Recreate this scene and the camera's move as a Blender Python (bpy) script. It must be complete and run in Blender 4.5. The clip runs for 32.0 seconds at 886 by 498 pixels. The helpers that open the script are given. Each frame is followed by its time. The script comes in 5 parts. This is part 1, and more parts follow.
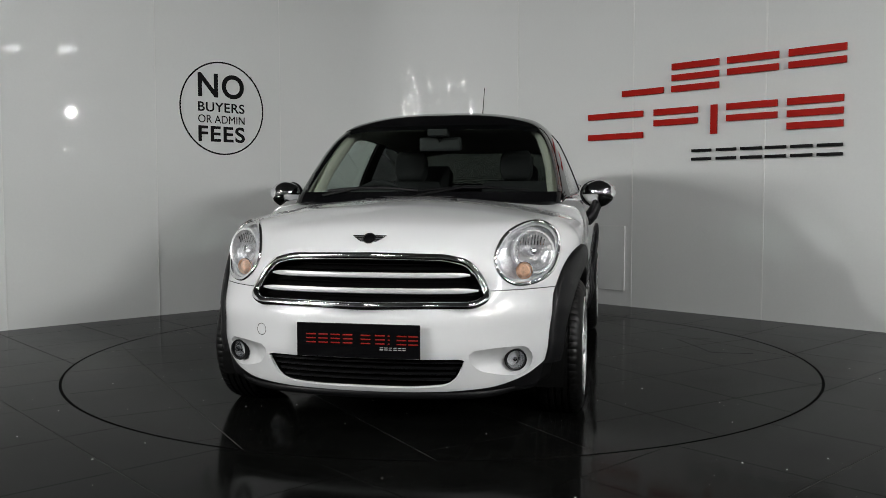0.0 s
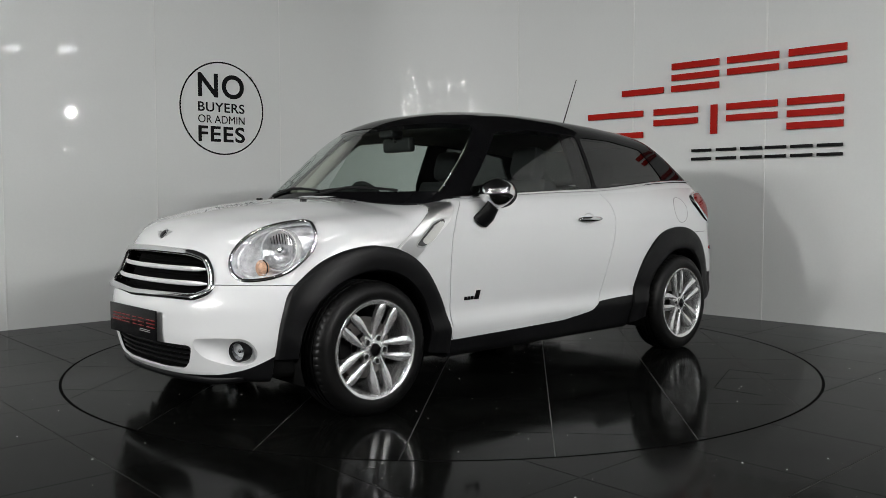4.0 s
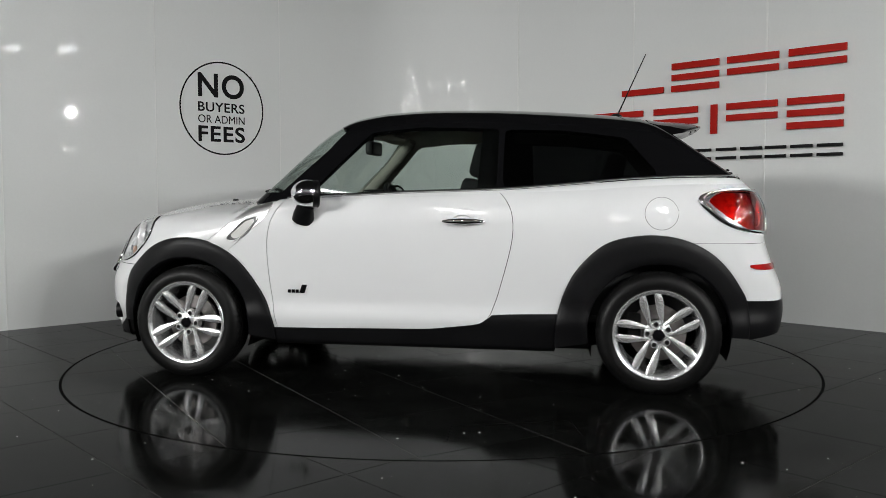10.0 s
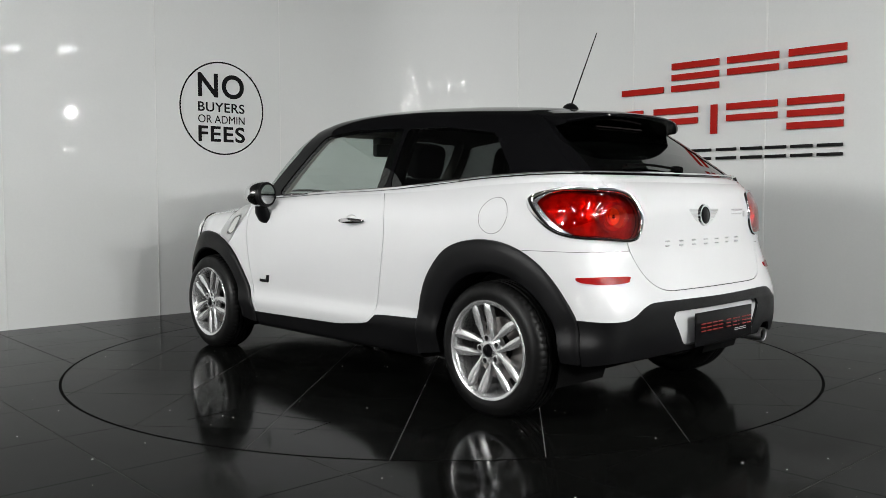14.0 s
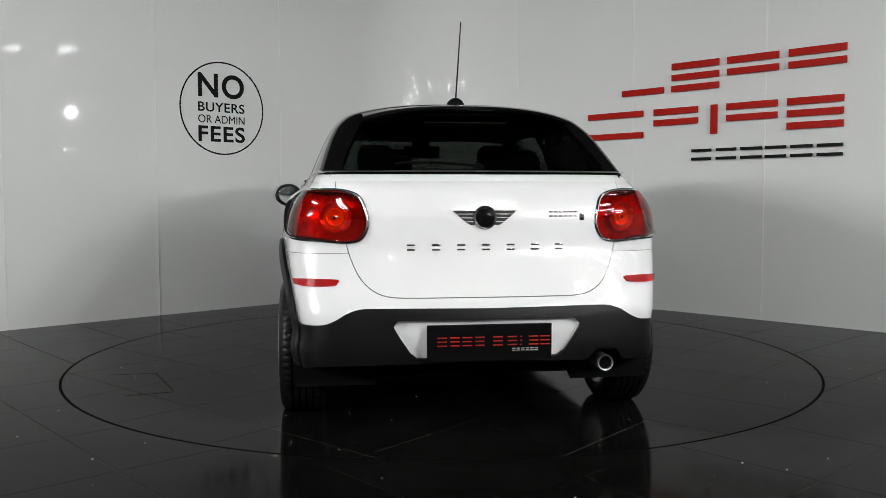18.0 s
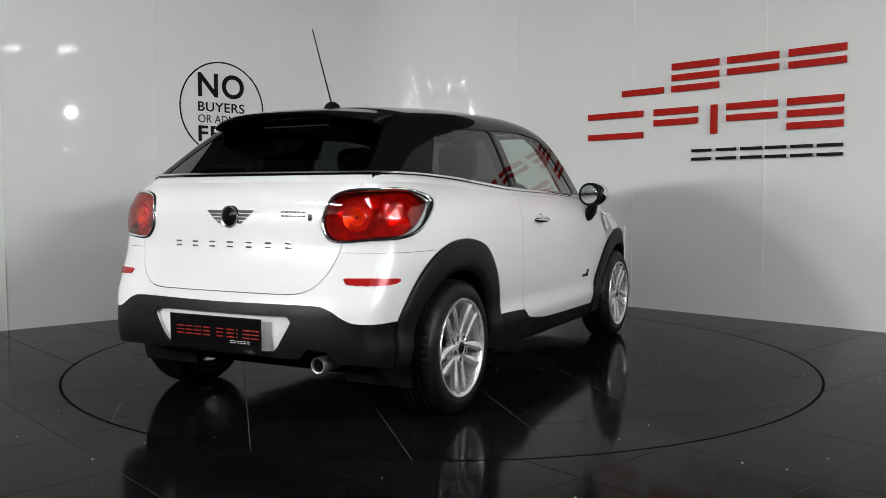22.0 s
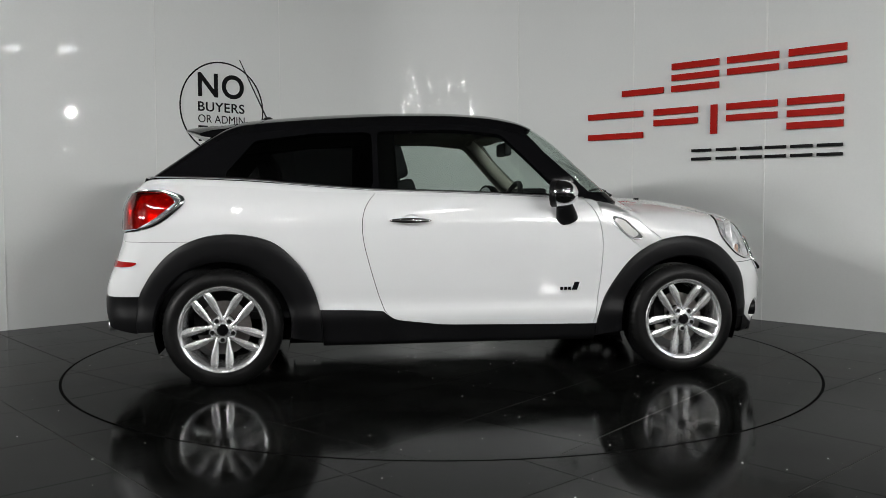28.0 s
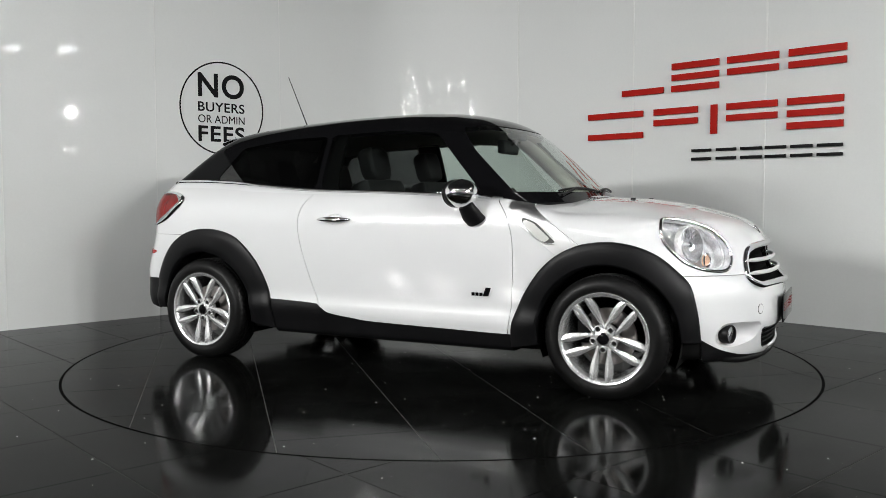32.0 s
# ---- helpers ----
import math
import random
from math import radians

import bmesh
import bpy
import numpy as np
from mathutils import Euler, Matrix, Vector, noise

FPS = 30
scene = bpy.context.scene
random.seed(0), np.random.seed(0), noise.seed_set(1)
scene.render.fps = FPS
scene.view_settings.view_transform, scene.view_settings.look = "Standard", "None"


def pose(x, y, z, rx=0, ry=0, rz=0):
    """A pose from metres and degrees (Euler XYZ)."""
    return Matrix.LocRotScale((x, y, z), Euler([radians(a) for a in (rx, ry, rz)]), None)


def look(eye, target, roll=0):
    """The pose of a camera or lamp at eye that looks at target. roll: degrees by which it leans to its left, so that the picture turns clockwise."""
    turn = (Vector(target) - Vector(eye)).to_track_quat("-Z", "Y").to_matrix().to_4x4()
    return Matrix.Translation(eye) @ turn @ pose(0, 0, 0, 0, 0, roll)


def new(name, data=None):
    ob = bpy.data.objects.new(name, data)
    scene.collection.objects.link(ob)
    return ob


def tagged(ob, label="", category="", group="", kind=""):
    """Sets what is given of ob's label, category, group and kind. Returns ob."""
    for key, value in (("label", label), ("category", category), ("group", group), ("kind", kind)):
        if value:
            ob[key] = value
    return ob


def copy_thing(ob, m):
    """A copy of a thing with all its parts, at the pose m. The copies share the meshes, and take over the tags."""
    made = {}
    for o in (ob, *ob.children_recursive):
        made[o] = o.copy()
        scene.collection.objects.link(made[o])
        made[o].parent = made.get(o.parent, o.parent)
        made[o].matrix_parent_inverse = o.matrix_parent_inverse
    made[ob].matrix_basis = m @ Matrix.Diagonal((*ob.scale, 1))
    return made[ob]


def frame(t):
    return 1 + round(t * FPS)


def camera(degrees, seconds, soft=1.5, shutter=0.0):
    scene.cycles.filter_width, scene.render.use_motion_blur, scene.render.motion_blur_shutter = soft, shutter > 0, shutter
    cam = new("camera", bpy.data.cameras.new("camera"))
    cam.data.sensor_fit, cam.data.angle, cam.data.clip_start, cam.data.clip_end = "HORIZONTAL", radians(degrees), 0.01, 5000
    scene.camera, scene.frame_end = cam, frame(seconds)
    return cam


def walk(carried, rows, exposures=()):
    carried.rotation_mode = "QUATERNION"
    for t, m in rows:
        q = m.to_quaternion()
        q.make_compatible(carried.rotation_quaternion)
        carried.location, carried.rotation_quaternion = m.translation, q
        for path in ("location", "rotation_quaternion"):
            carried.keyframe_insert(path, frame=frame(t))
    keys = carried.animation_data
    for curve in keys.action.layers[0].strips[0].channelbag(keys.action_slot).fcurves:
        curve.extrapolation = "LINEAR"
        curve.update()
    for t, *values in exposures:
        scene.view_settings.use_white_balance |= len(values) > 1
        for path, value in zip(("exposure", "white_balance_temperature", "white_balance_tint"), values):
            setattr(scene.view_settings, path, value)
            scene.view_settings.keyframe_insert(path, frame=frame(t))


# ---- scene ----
cam = camera(55.13, 32.0, soft=0.3)
EYE = Vector((0.0, -5.457, 1.003))
AIM = EYE + Vector((0.0013, 0.99825, -0.0592))
walk(cam, [(0, look(EYE, AIM, -0.07)), (32, look(EYE, AIM, -0.07))], [(0, -0.07), (3, 0.01), (6, 0.04), (9, 0.04), (11, 0.22), (13, 0.38), (15.5, 0.3), (19, 0.14), (22, 0.25), (24, 0.5), (25, 0.47), (28, 0.08), (29, 0.1), (30, 0.23), (32, 0.42)])

# ---- world and light ----
world = bpy.data.worlds.new("hall_air")
scene.world = world
world.use_nodes = True
world.node_tree.nodes["Background"].inputs[0].default_value = (0.75, 0.8, 0.8, 1)
world.node_tree.nodes["Background"].inputs[1].default_value = 0.02
TUBE_POWER = 44.0
SPOT_POWER = 850.0
FLOOD_POWER = 425.0


# ---- materials ----
def mat(name, color, rough=0.5, metal=0.0, vary=0.08, scale=6.0, bump=0.0, bump_scale=60.0, coat=0.0,
        trans=0.0, ior=1.45, emit=0.0, spec=0.5, rough_vary=0.0, alpha=1.0):
    """A procedural surface with two scales of variation in tone, gloss and relief."""
    m = bpy.data.materials.new(name)
    m.use_nodes = True
    nt = m.node_tree
    b = nt.nodes["Principled BSDF"]
    b.inputs["Metallic"].default_value = metal
    b.inputs["Roughness"].default_value = rough
    b.inputs["IOR"].default_value = ior
    b.inputs["Specular IOR Level"].default_value = spec
    b.inputs["Coat Weight"].default_value = coat
    b.inputs["Coat Roughness"].default_value = 0.02
    b.inputs["Transmission Weight"].default_value = trans
    b.inputs["Alpha"].default_value = alpha
    c = (*color, 1)
    b.inputs["Base Color"].default_value = c
    if emit:
        b.inputs["Emission Color"].default_value = c
        b.inputs["Emission Strength"].default_value = emit
    if vary or bump or rough_vary:
        tc = nt.nodes.new("ShaderNodeTexCoord")
        big = nt.nodes.new("ShaderNodeTexNoise")
        big.inputs["Scale"].default_value = scale
        big.inputs["Detail"].default_value = 6
        nt.links.new(tc.outputs["Object"], big.inputs["Vector"])
        fine = nt.nodes.new("ShaderNodeTexNoise")
        fine.inputs["Scale"].default_value = bump_scale
        fine.inputs["Detail"].default_value = 4
        nt.links.new(tc.outputs["Object"], fine.inputs["Vector"])
        if vary:
            both = nt.nodes.new("ShaderNodeMath")
            both.operation = "ADD"
            nt.links.new(big.outputs["Fac"], both.inputs[0])
            nt.links.new(fine.outputs["Fac"], both.inputs[1])
            tone = nt.nodes.new("ShaderNodeMapRange")
            tone.inputs["From Min"].default_value = 0.6
            tone.inputs["From Max"].default_value = 1.4
            tone.inputs["To Min"].default_value = 1 - vary
            tone.inputs["To Max"].default_value = 1 + vary
            nt.links.new(both.outputs[0], tone.inputs["Value"])
            mul = nt.nodes.new("ShaderNodeMix")
            mul.data_type, mul.blend_type = "RGBA", "MULTIPLY"
            mul.inputs["Factor"].default_value = 1
            mul.inputs["A"].default_value = c
            nt.links.new(tone.outputs[0], mul.inputs["B"])
            nt.links.new(mul.outputs["Result"], b.inputs["Base Color"])
        if rough_vary:
            rr = nt.nodes.new("ShaderNodeMapRange")
            rr.inputs["From Min"].default_value = 0.3
            rr.inputs["From Max"].default_value = 0.7
            rr.inputs["To Min"].default_value = max(0, rough - rough_vary)
            rr.inputs["To Max"].default_value = rough + rough_vary
            nt.links.new(big.outputs["Fac"], rr.inputs["Value"])
            nt.links.new(rr.outputs[0], b.inputs["Roughness"])
        if bump:
            bp = nt.nodes.new("ShaderNodeBump")
            bp.inputs["Strength"].default_value = bump
            bp.inputs["Distance"].default_value = 0.002
            nt.links.new(fine.outputs["Fac"], bp.inputs["Height"])
            nt.links.new(bp.outputs[0], b.inputs["Normal"])
    return m


WALL = mat("glossy_white_wall_panel", (0.72, 0.733, 0.725), 0.03, vary=0.02, scale=1.2, rough_vary=0.012, spec=0.3)
SEAM = mat("white_joint_strip", (0.75, 0.76, 0.745), 0.3, vary=0.03)
TILE = mat("polished_black_tile", (0.0036, 0.0038, 0.0035), 0.11, vary=0.6, scale=2.4, rough_vary=0.055, bump=0.02, bump_scale=25, spec=0.031)
GROUT = mat("grey_grout", (0.13, 0.13, 0.127), 0.8, vary=0.5, scale=2.5)
RIM_GAP = mat("dark_gap", (0.0015, 0.0015, 0.0015), 0.8, vary=0.1, spec=0.02)
CEILING = mat("dark_painted_ceiling", (0.03, 0.03, 0.03), 0.7, vary=0.05)
HALL = mat("grey_hall_wall", (0.45, 0.455, 0.455), 0.6, vary=0.06)
TUBE = mat("lit_tube", (0.985, 0.985, 0.968), 0.5, emit=TUBE_POWER, vary=0)
FLOOD = mat("lit_flood_glass", (0.985, 0.985, 0.968), 0.5, emit=FLOOD_POWER, vary=0)
SPOT = mat("lit_lamp_glass", (0.97, 0.98, 1.0), 0.5, emit=SPOT_POWER, vary=0)
HOUSING = mat("white_enamel_housing", (0.7, 0.7, 0.7), 0.35, vary=0.04)
RED = mat("red_acrylic_letter", (0.4, 0.011, 0.006), 0.5, spec=0.12, vary=0.05)
BLACK_SIGN = mat("black_acrylic_letter", (0.006, 0.006, 0.0065), 0.5, vary=0.1, spec=0.1)

PAINT = mat("white_car_paint", (0.7, 0.708, 0.715), 0.25, vary=0.015, scale=2.0, coat=1.0, bump_scale=900)
GLOSS_BLACK = mat("gloss_black_paint", (0.004, 0.004, 0.0045), 0.05, vary=0.1, spec=0.35, ior=1.22, bump_scale=900)
PLASTIC = mat("grained_black_plastic", (0.0045, 0.0045, 0.005), 0.42, spec=0.2, vary=0.15, scale=8, bump=0.12, bump_scale=700, rough_vary=0.06)
DARK = mat("dark_inner_metal", (0.004, 0.004, 0.004), 0.65, vary=0.2, spec=0.12)
CHROME = mat("polished_chrome", (0.8, 0.8, 0.81), 0.09, 1.0, vary=0.03)
SATIN = mat("satin_silver", (0.78, 0.78, 0.78), 0.38, 1.0, vary=0.04, bump_scale=300)
ALLOY = mat("silver_alloy_paint", (0.72, 0.725, 0.73), 0.26, 0.78, vary=0.04, scale=10, coat=0.5, bump_scale=400)
RUBBER = mat("black_tyre_rubber", (0.0045, 0.0045, 0.0045), 0.42, spec=0.2, vary=0.2, scale=14, bump=0.15, bump_scale=250, rough_vary=0.1)
STEEL = mat("worn_brake_steel", (0.3, 0.28, 0.27), 0.4, 0.9, vary=0.2, scale=20)
FABRIC = mat("dark_grey_seat_cloth", (0.012, 0.012, 0.013), 0.85, vary=0.2, scale=10, bump=0.3, bump_scale=500)
TRIM = mat("black_dash_plastic", (0.014, 0.014, 0.015), 0.55, vary=0.15, bump=0.1, bump_scale=600)
LINER = mat("pale_headliner_cloth", (0.5, 0.48, 0.42), 0.9, vary=0.06, bump=0.1, bump_scale=500)


def glass(name, tint, rough=0.0, gloss=1.0):
    """Thin glazing: a tinted clear sheet with a Fresnel mirror on top."""
    m = bpy.data.materials.new(name)
    m.use_nodes = True
    nt = m.node_tree
    nt.nodes.clear()
    out = nt.nodes.new("ShaderNodeOutputMaterial")
    mix = nt.nodes.new("ShaderNodeMixShader")
    clear = nt.nodes.new("ShaderNodeBsdfTransparent")
    clear.inputs["Color"].default_value = (*tint, 1)
    shine = nt.nodes.new("ShaderNodeBsdfGlossy")
    shine.inputs["Roughness"].default_value = rough
    shine.inputs["Color"].default_value = (gloss, gloss, gloss, 1)
    lw = nt.nodes.new("ShaderNodeLayerWeight")
    lw.inputs["Blend"].default_value = 0.5
    p5 = nt.nodes.new("ShaderNodeMath")
    p5.operation = "POWER"
    p5.inputs[1].default_value = 5.0
    nt.links.new(lw.outputs["Facing"], p5.inputs[0])
    fr = nt.nodes.new("ShaderNodeMapRange")
    fr.inputs["To Min"].default_value = 0.07
    fr.inputs["To Max"].default_value = 1.0
    nt.links.new(p5.outputs[0], fr.inputs["Value"])
    nt.links.new(fr.outputs[0], mix.inputs[0])
    nt.links.new(clear.outputs[0], mix.inputs[1])
    nt.links.new(shine.outputs[0], mix.inputs[2])
    nt.links.new(mix.outputs[0], out.inputs[0])
    return m


GLASS = glass("clear_car_glass", (0.72, 0.78, 0.75))
SMOKED = glass("black_tinted_glass", (0.045, 0.05, 0.045))
PRIVACY = glass("dark_tinted_glass", (0.085, 0.09, 0.09))
LENS = glass("clear_lamp_lens", (0.93, 0.94, 0.95))
RED_LENS = mat("red_lamp_lens", (0.3, 0.006, 0.006), 0.12, vary=0.3, scale=60, bump=0.3, bump_scale=300, spec=0.4)
AMBER = mat("amber_bulb_glass", (0.76, 0.46, 0.3), 0.12, vary=0.3, scale=60, coat=1.0)


# ---- mesh tools ----
def part(name, bm, material, parent=None, label="", smooth=True):
    me = bpy.data.meshes.new(name)
    bm.to_mesh(me)
    bm.free()
    me.materials.append(material)
    if smooth:
        me.polygons.foreach_set("use_smooth", [True] * len(me.polygons))
        me.set_sharp_from_angle(angle=radians(38))
    ob = new(name, me)
    ob.parent = parent
    if label:
        ob["label"] = label
    return ob


def from_mesh(name, V, faces, material, parent=None, label="", smooth=True, sharp=38):
    me = bpy.data.meshes.new(name)
    me.from_pydata([tuple(v) for v in V], [], [tuple(int(i) for i in f) for f in faces])
    me.materials.append(material)
    if smooth:
        me.polygons.foreach_set("use_smooth", [True] * len(me.polygons))
        me.set_sharp_from_angle(angle=radians(sharp))
    ob = new(name, me)
    ob.parent = parent
    if label:
        ob["label"] = label
    return ob


def box(size, at=(0, 0, 0), bevel=0.0, rot=None, segs=2):
    bm = bmesh.new()
    bmesh.ops.create_cube(bm, size=1)
    bmesh.ops.scale(bm, vec=size, verts=bm.verts)
    if bevel:
        bmesh.ops.bevel(bm, geom=bm.edges[:], offset=bevel, segments=segs, profile=0.7, affect="EDGES", clamp_overlap=True)
    if rot is not None:
        bmesh.ops.transform(bm, matrix=rot, verts=bm.verts)
    bmesh.ops.translate(bm, vec=at, verts=bm.verts)
    return bm


def turned(profile, n=48, axis="y", at=(0, 0, 0), close=False):
    """A surface of revolution: profile rows of (radius, along)."""
    V, F = [], []
    k = len(profile)
    for i in range(n):
        a = 2 * math.pi * i / n
        for r, h in profile:
            c, s = r * math.cos(a), r * math.sin(a)
            p = {"y": (c, h, s), "z": (c, s, h), "x": (h, c, s)}[axis]
            V.append((p[0] + at[0], p[1] + at[1], p[2] + at[2]))
    for i in range(n):
        j = (i + 1) % n
        for a in range(k - (0 if close else 1)):
            b = (a + 1) % k
            F.append((i * k + a, i * k + b, j * k + b, j * k + a))
    bm = bmesh.new()
    vs = [bm.verts.new(v) for v in V]
    for f in F:
        try:
            bm.faces.new([vs[i] for i in f])
        except ValueError:
            pass
    bmesh.ops.remove_doubles(bm, verts=bm.verts, dist=1e-5)
    bmesh.ops.recalc_face_normals(bm, faces=bm.faces)
    return bm


def tube(points, radius, n=8, closed=False, flat=1.0, up=None):
    """A rod along points; radius may be a list; flat squeezes it along the second axis."""
    P = [Vector(p) for p in points]
    m = len(P)
    bm = bmesh.new()
    rings = []
    last = up and Vector(up)
    for i, p in enumerate(P):
        a = P[i - 1] if (i or closed) else P[i]
        b = P[(i + 1) % m] if (i < m - 1 or closed) else P[i]
        d = (b - a).normalized()
        if last is None:
            last = Vector((0, 0, 1)) if abs(d.z) < 0.9 else Vector((1, 0, 0))
        u = (last - d * last.dot(d)).normalized()
        if up is None:
            last = u
        v = d.cross(u)
        r = radius[i] if isinstance(radius, (list, tuple)) else radius
        rings.append([bm.verts.new(p + u * (r * math.cos(t)) + v * (r * flat * math.sin(t)))
                      for t in (2 * math.pi * k / n for k in range(n))])
    for i in range(m if closed else m - 1):
        A, B = rings[i], rings[(i + 1) % m]
        for k in range(n):
            bm.faces.new((A[k], A[(k + 1) % n], B[(k + 1) % n], B[k]))
    if not closed:
        bm.faces.new(rings[0][::-1])
        bm.faces.new(rings[-1])
    bmesh.ops.recalc_face_normals(bm, faces=bm.faces)
    return bm


def prism(outline, depth, to, bevel=0.0):
    """A plate of a 2D outline, depth thick, placed by the matrix to (plate in its x, y; front towards +z)."""
    bm = bmesh.new()
    f = bm.faces.new([bm.verts.new((x, y, 0)) for x, y in outline])
    bm.normal_update()
    if f.normal.z < 0:
        f.normal_flip()
    r = bmesh.ops.extrude_face_region(bm, geom=[f])
    bmesh.ops.translate(bm, vec=(0, 0, depth), verts=[v for v in r["geom"] if isinstance(v, bmesh.types.BMVert)])
    bmesh.ops.recalc_face_normals(bm, faces=bm.faces)
    if bevel:
        bmesh.ops.bevel(bm, geom=[e for e in bm.edges if abs(e.verts[0].co.z - depth) < 1e-6 and abs(e.verts[1].co.z - depth) < 1e-6],
                        offset=bevel, segments=2, profile=0.7, affect="EDGES", clamp_overlap=True)
    bmesh.ops.transform(bm, matrix=to, verts=bm.verts)
    return bm


def smooth_curve(xs, ys):
    """A smooth function through the given nodes, flat beyond them."""
    xs, ys = np.array(xs, float), np.array(ys, float)
    d = np.diff(ys) / np.diff(xs)
    m = np.empty(len(xs))
    m[0], m[-1] = d[0], d[-1]
    for i in range(1, len(xs) - 1):
        m[i] = 0 if d[i - 1] * d[i] <= 0 else 2 * d[i - 1] * d[i] / (d[i - 1] + d[i])

    def f(x):
        x = np.clip(np.asarray(x, float), xs[0], xs[-1])
        i = np.clip(np.searchsorted(xs, x) - 1, 0, len(xs) - 2)
        h = xs[i + 1] - xs[i]
        t = (x - xs[i]) / h
        return ((2 * t**3 - 3 * t**2 + 1) * ys[i] + (t**3 - 2 * t**2 + t) * h * m[i]
                + (3 * t**2 - 2 * t**3) * ys[i + 1] + (t**3 - t**2) * h * m[i + 1])
    return f


def smax(a, b, k):
    h = np.clip(0.5 + 0.5 * (a - b) / k, 0, 1)
    return b + (a - b) * h + k * h * (1 - h)


def outline(P, closed=True, n=6):
    """A rounded polygon: Catmull-Rom through the corners."""
    P = np.array(P, float)
    m = len(P)
    out = []
    for i in range(m if closed else m - 1):
        p = [P[(i + k) % m] if closed else P[min(max(i + k, 0), m - 1)] for k in (-1, 0, 1, 2)]
        for j in range(n):
            t = j / n
            out.append(0.5 * (2 * p[1] + (p[2] - p[0]) * t + (2 * p[0] - 5 * p[1] + 4 * p[2] - p[3]) * t * t
                              + (3 * p[1] - p[0] - 3 * p[2] + p[3]) * t**3))
    if not closed:
        out.append(P[-1])
    return np.array(out)


def rounded(P, r, n=5):
    """A polygon with its corners rounded to r."""
    P = [np.array(p, float) for p in P]
    out = []
    for i, p in enumerate(P):
        a, b = P[i - 1] - p, P[(i + 1) % len(P)] - p
        la, lb = np.linalg.norm(a), np.linalg.norm(b)
        d = min(r, la * 0.45, lb * 0.45)
        s, e = p + a / la * d, p + b / lb * d
        for k in range(n + 1):
            t = k / n
            out.append((1 - t) ** 2 * s + 2 * t * (1 - t) * p + t * t * e)
    return np.array(out)


def inside(P, poly):
    """Signed distance of 2D points to a polygon, negative within."""
    P, poly = np.asarray(P, float), np.asarray(poly, float)
    best = np.full(len(P), 1e9)
    odd = np.zeros(len(P), bool)
    for a, b in zip(poly, np.roll(poly, -1, 0)):
        e, w = b - a, P - a
        t = np.clip((w @ e) / max(e @ e, 1e-12), 0, 1)
        best = np.minimum(best, np.hypot(*(w - t[:, None] * e).T))
        cross = ((a[1] > P[:, 1]) != (b[1] > P[:, 1]))
        if abs(e[1]) > 1e-12:
            odd ^= cross & (P[:, 0] < e[0] * (P[:, 1] - a[1]) / e[1] + a[0])
    return np.where(odd, -best, best)


def split(mesh, f):
    """Cuts a mesh along f = 0: (the part where f < 0, the part where f > 0)."""
    V, F = mesh
    if not len(F):
        return mesh, mesh
    val = f(V)
    val = np.where(np.abs(val) < 1e-7, 1e-7, val)
    neg = val < 0
    V = list(map(tuple, V))
    made, A, B = {}, [], []
    for face in F:
        k = sum(1 for i in face if neg[i])
        if k == len(face):
            A.append(face)
        elif k == 0:
            B.append(face)
        else:
            fa, fb = [], []
            for n, i in enumerate(face):
                j = face[(n + 1) % len(face)]
                (fa if neg[i] else fb).append(i)
                if neg[i] != neg[j]:
                    key = (min(i, j), max(i, j))
                    if key not in made:
                        t = val[i] / (val[i] - val[j])
                        p, q = V[i], V[j]
                        made[key] = len(V)
                        V.append(tuple(p[c] + (q[c] - p[c]) * t for c in range(3)))
                    fa.append(made[key])
                    fb.append(made[key])
            if len(fa) > 2:
                A.append(tuple(fa))
            if len(fb) > 2:
                B.append(tuple(fb))
    V = np.array(V)
    return compact(V, A), compact(V, B)


def compact(V, F):
    if not F:
        return np.zeros((0, 3)), []
    used = np.unique(np.concatenate([np.array(f) for f in F]))
    back = np.full(len(V), -1)
    back[used] = np.arange(len(used))
    return V[used], [tuple(back[i] for i in f) for f in F]


def normals(V, F):
    N = np.zeros_like(V)
    for f in F:
        n = np.cross(V[f[1]] - V[f[0]], V[f[2]] - V[f[0]])
        for i in f:
            N[i] += n
    return N / np.maximum(np.linalg.norm(N, axis=1), 1e-12)[:, None]


def edged(mesh, depth):
    """Gives a sheet thickness: its open edges are folded inwards by depth."""
    V, F = mesh
    if not len(F):
        return mesh
    N = normals(V, F)
    count = {}
    for f in F:
        for n, i in enumerate(f):
            j = f[(n + 1) % len(f)]
            key = (min(i, j), max(i, j))
            count[key] = None if key in count else (i, j)
    W, G, index = [], [], {}
    for e in count.values():
        if e is None:
            continue
        for i in e:
            if i not in index:
                index[i] = len(V) + len(W)
                W += [V[i], V[i] - N[i] * depth]
        i, j = index[e[0]], index[e[1]]
        G.append((j, i, i + 1, j + 1))
    return (np.vstack([V, np.array(W)]) if W else V), list(F) + G


def cast(F, o, d, far=3.0, steps=44):
    """Where rays from inside a body leave it (F < 0 within)."""
    lo, hi = np.zeros(len(o)), np.full(len(o), far)
    for _ in range(steps):
        mid = (lo + hi) / 2
        p = o + d * mid[:, None]
        inn = F(p[:, 0], p[:, 1], p[:, 2]) < 0
        lo, hi = np.where(inn, mid, lo), np.where(inn, hi, mid)
    return o + d * lo[:, None]


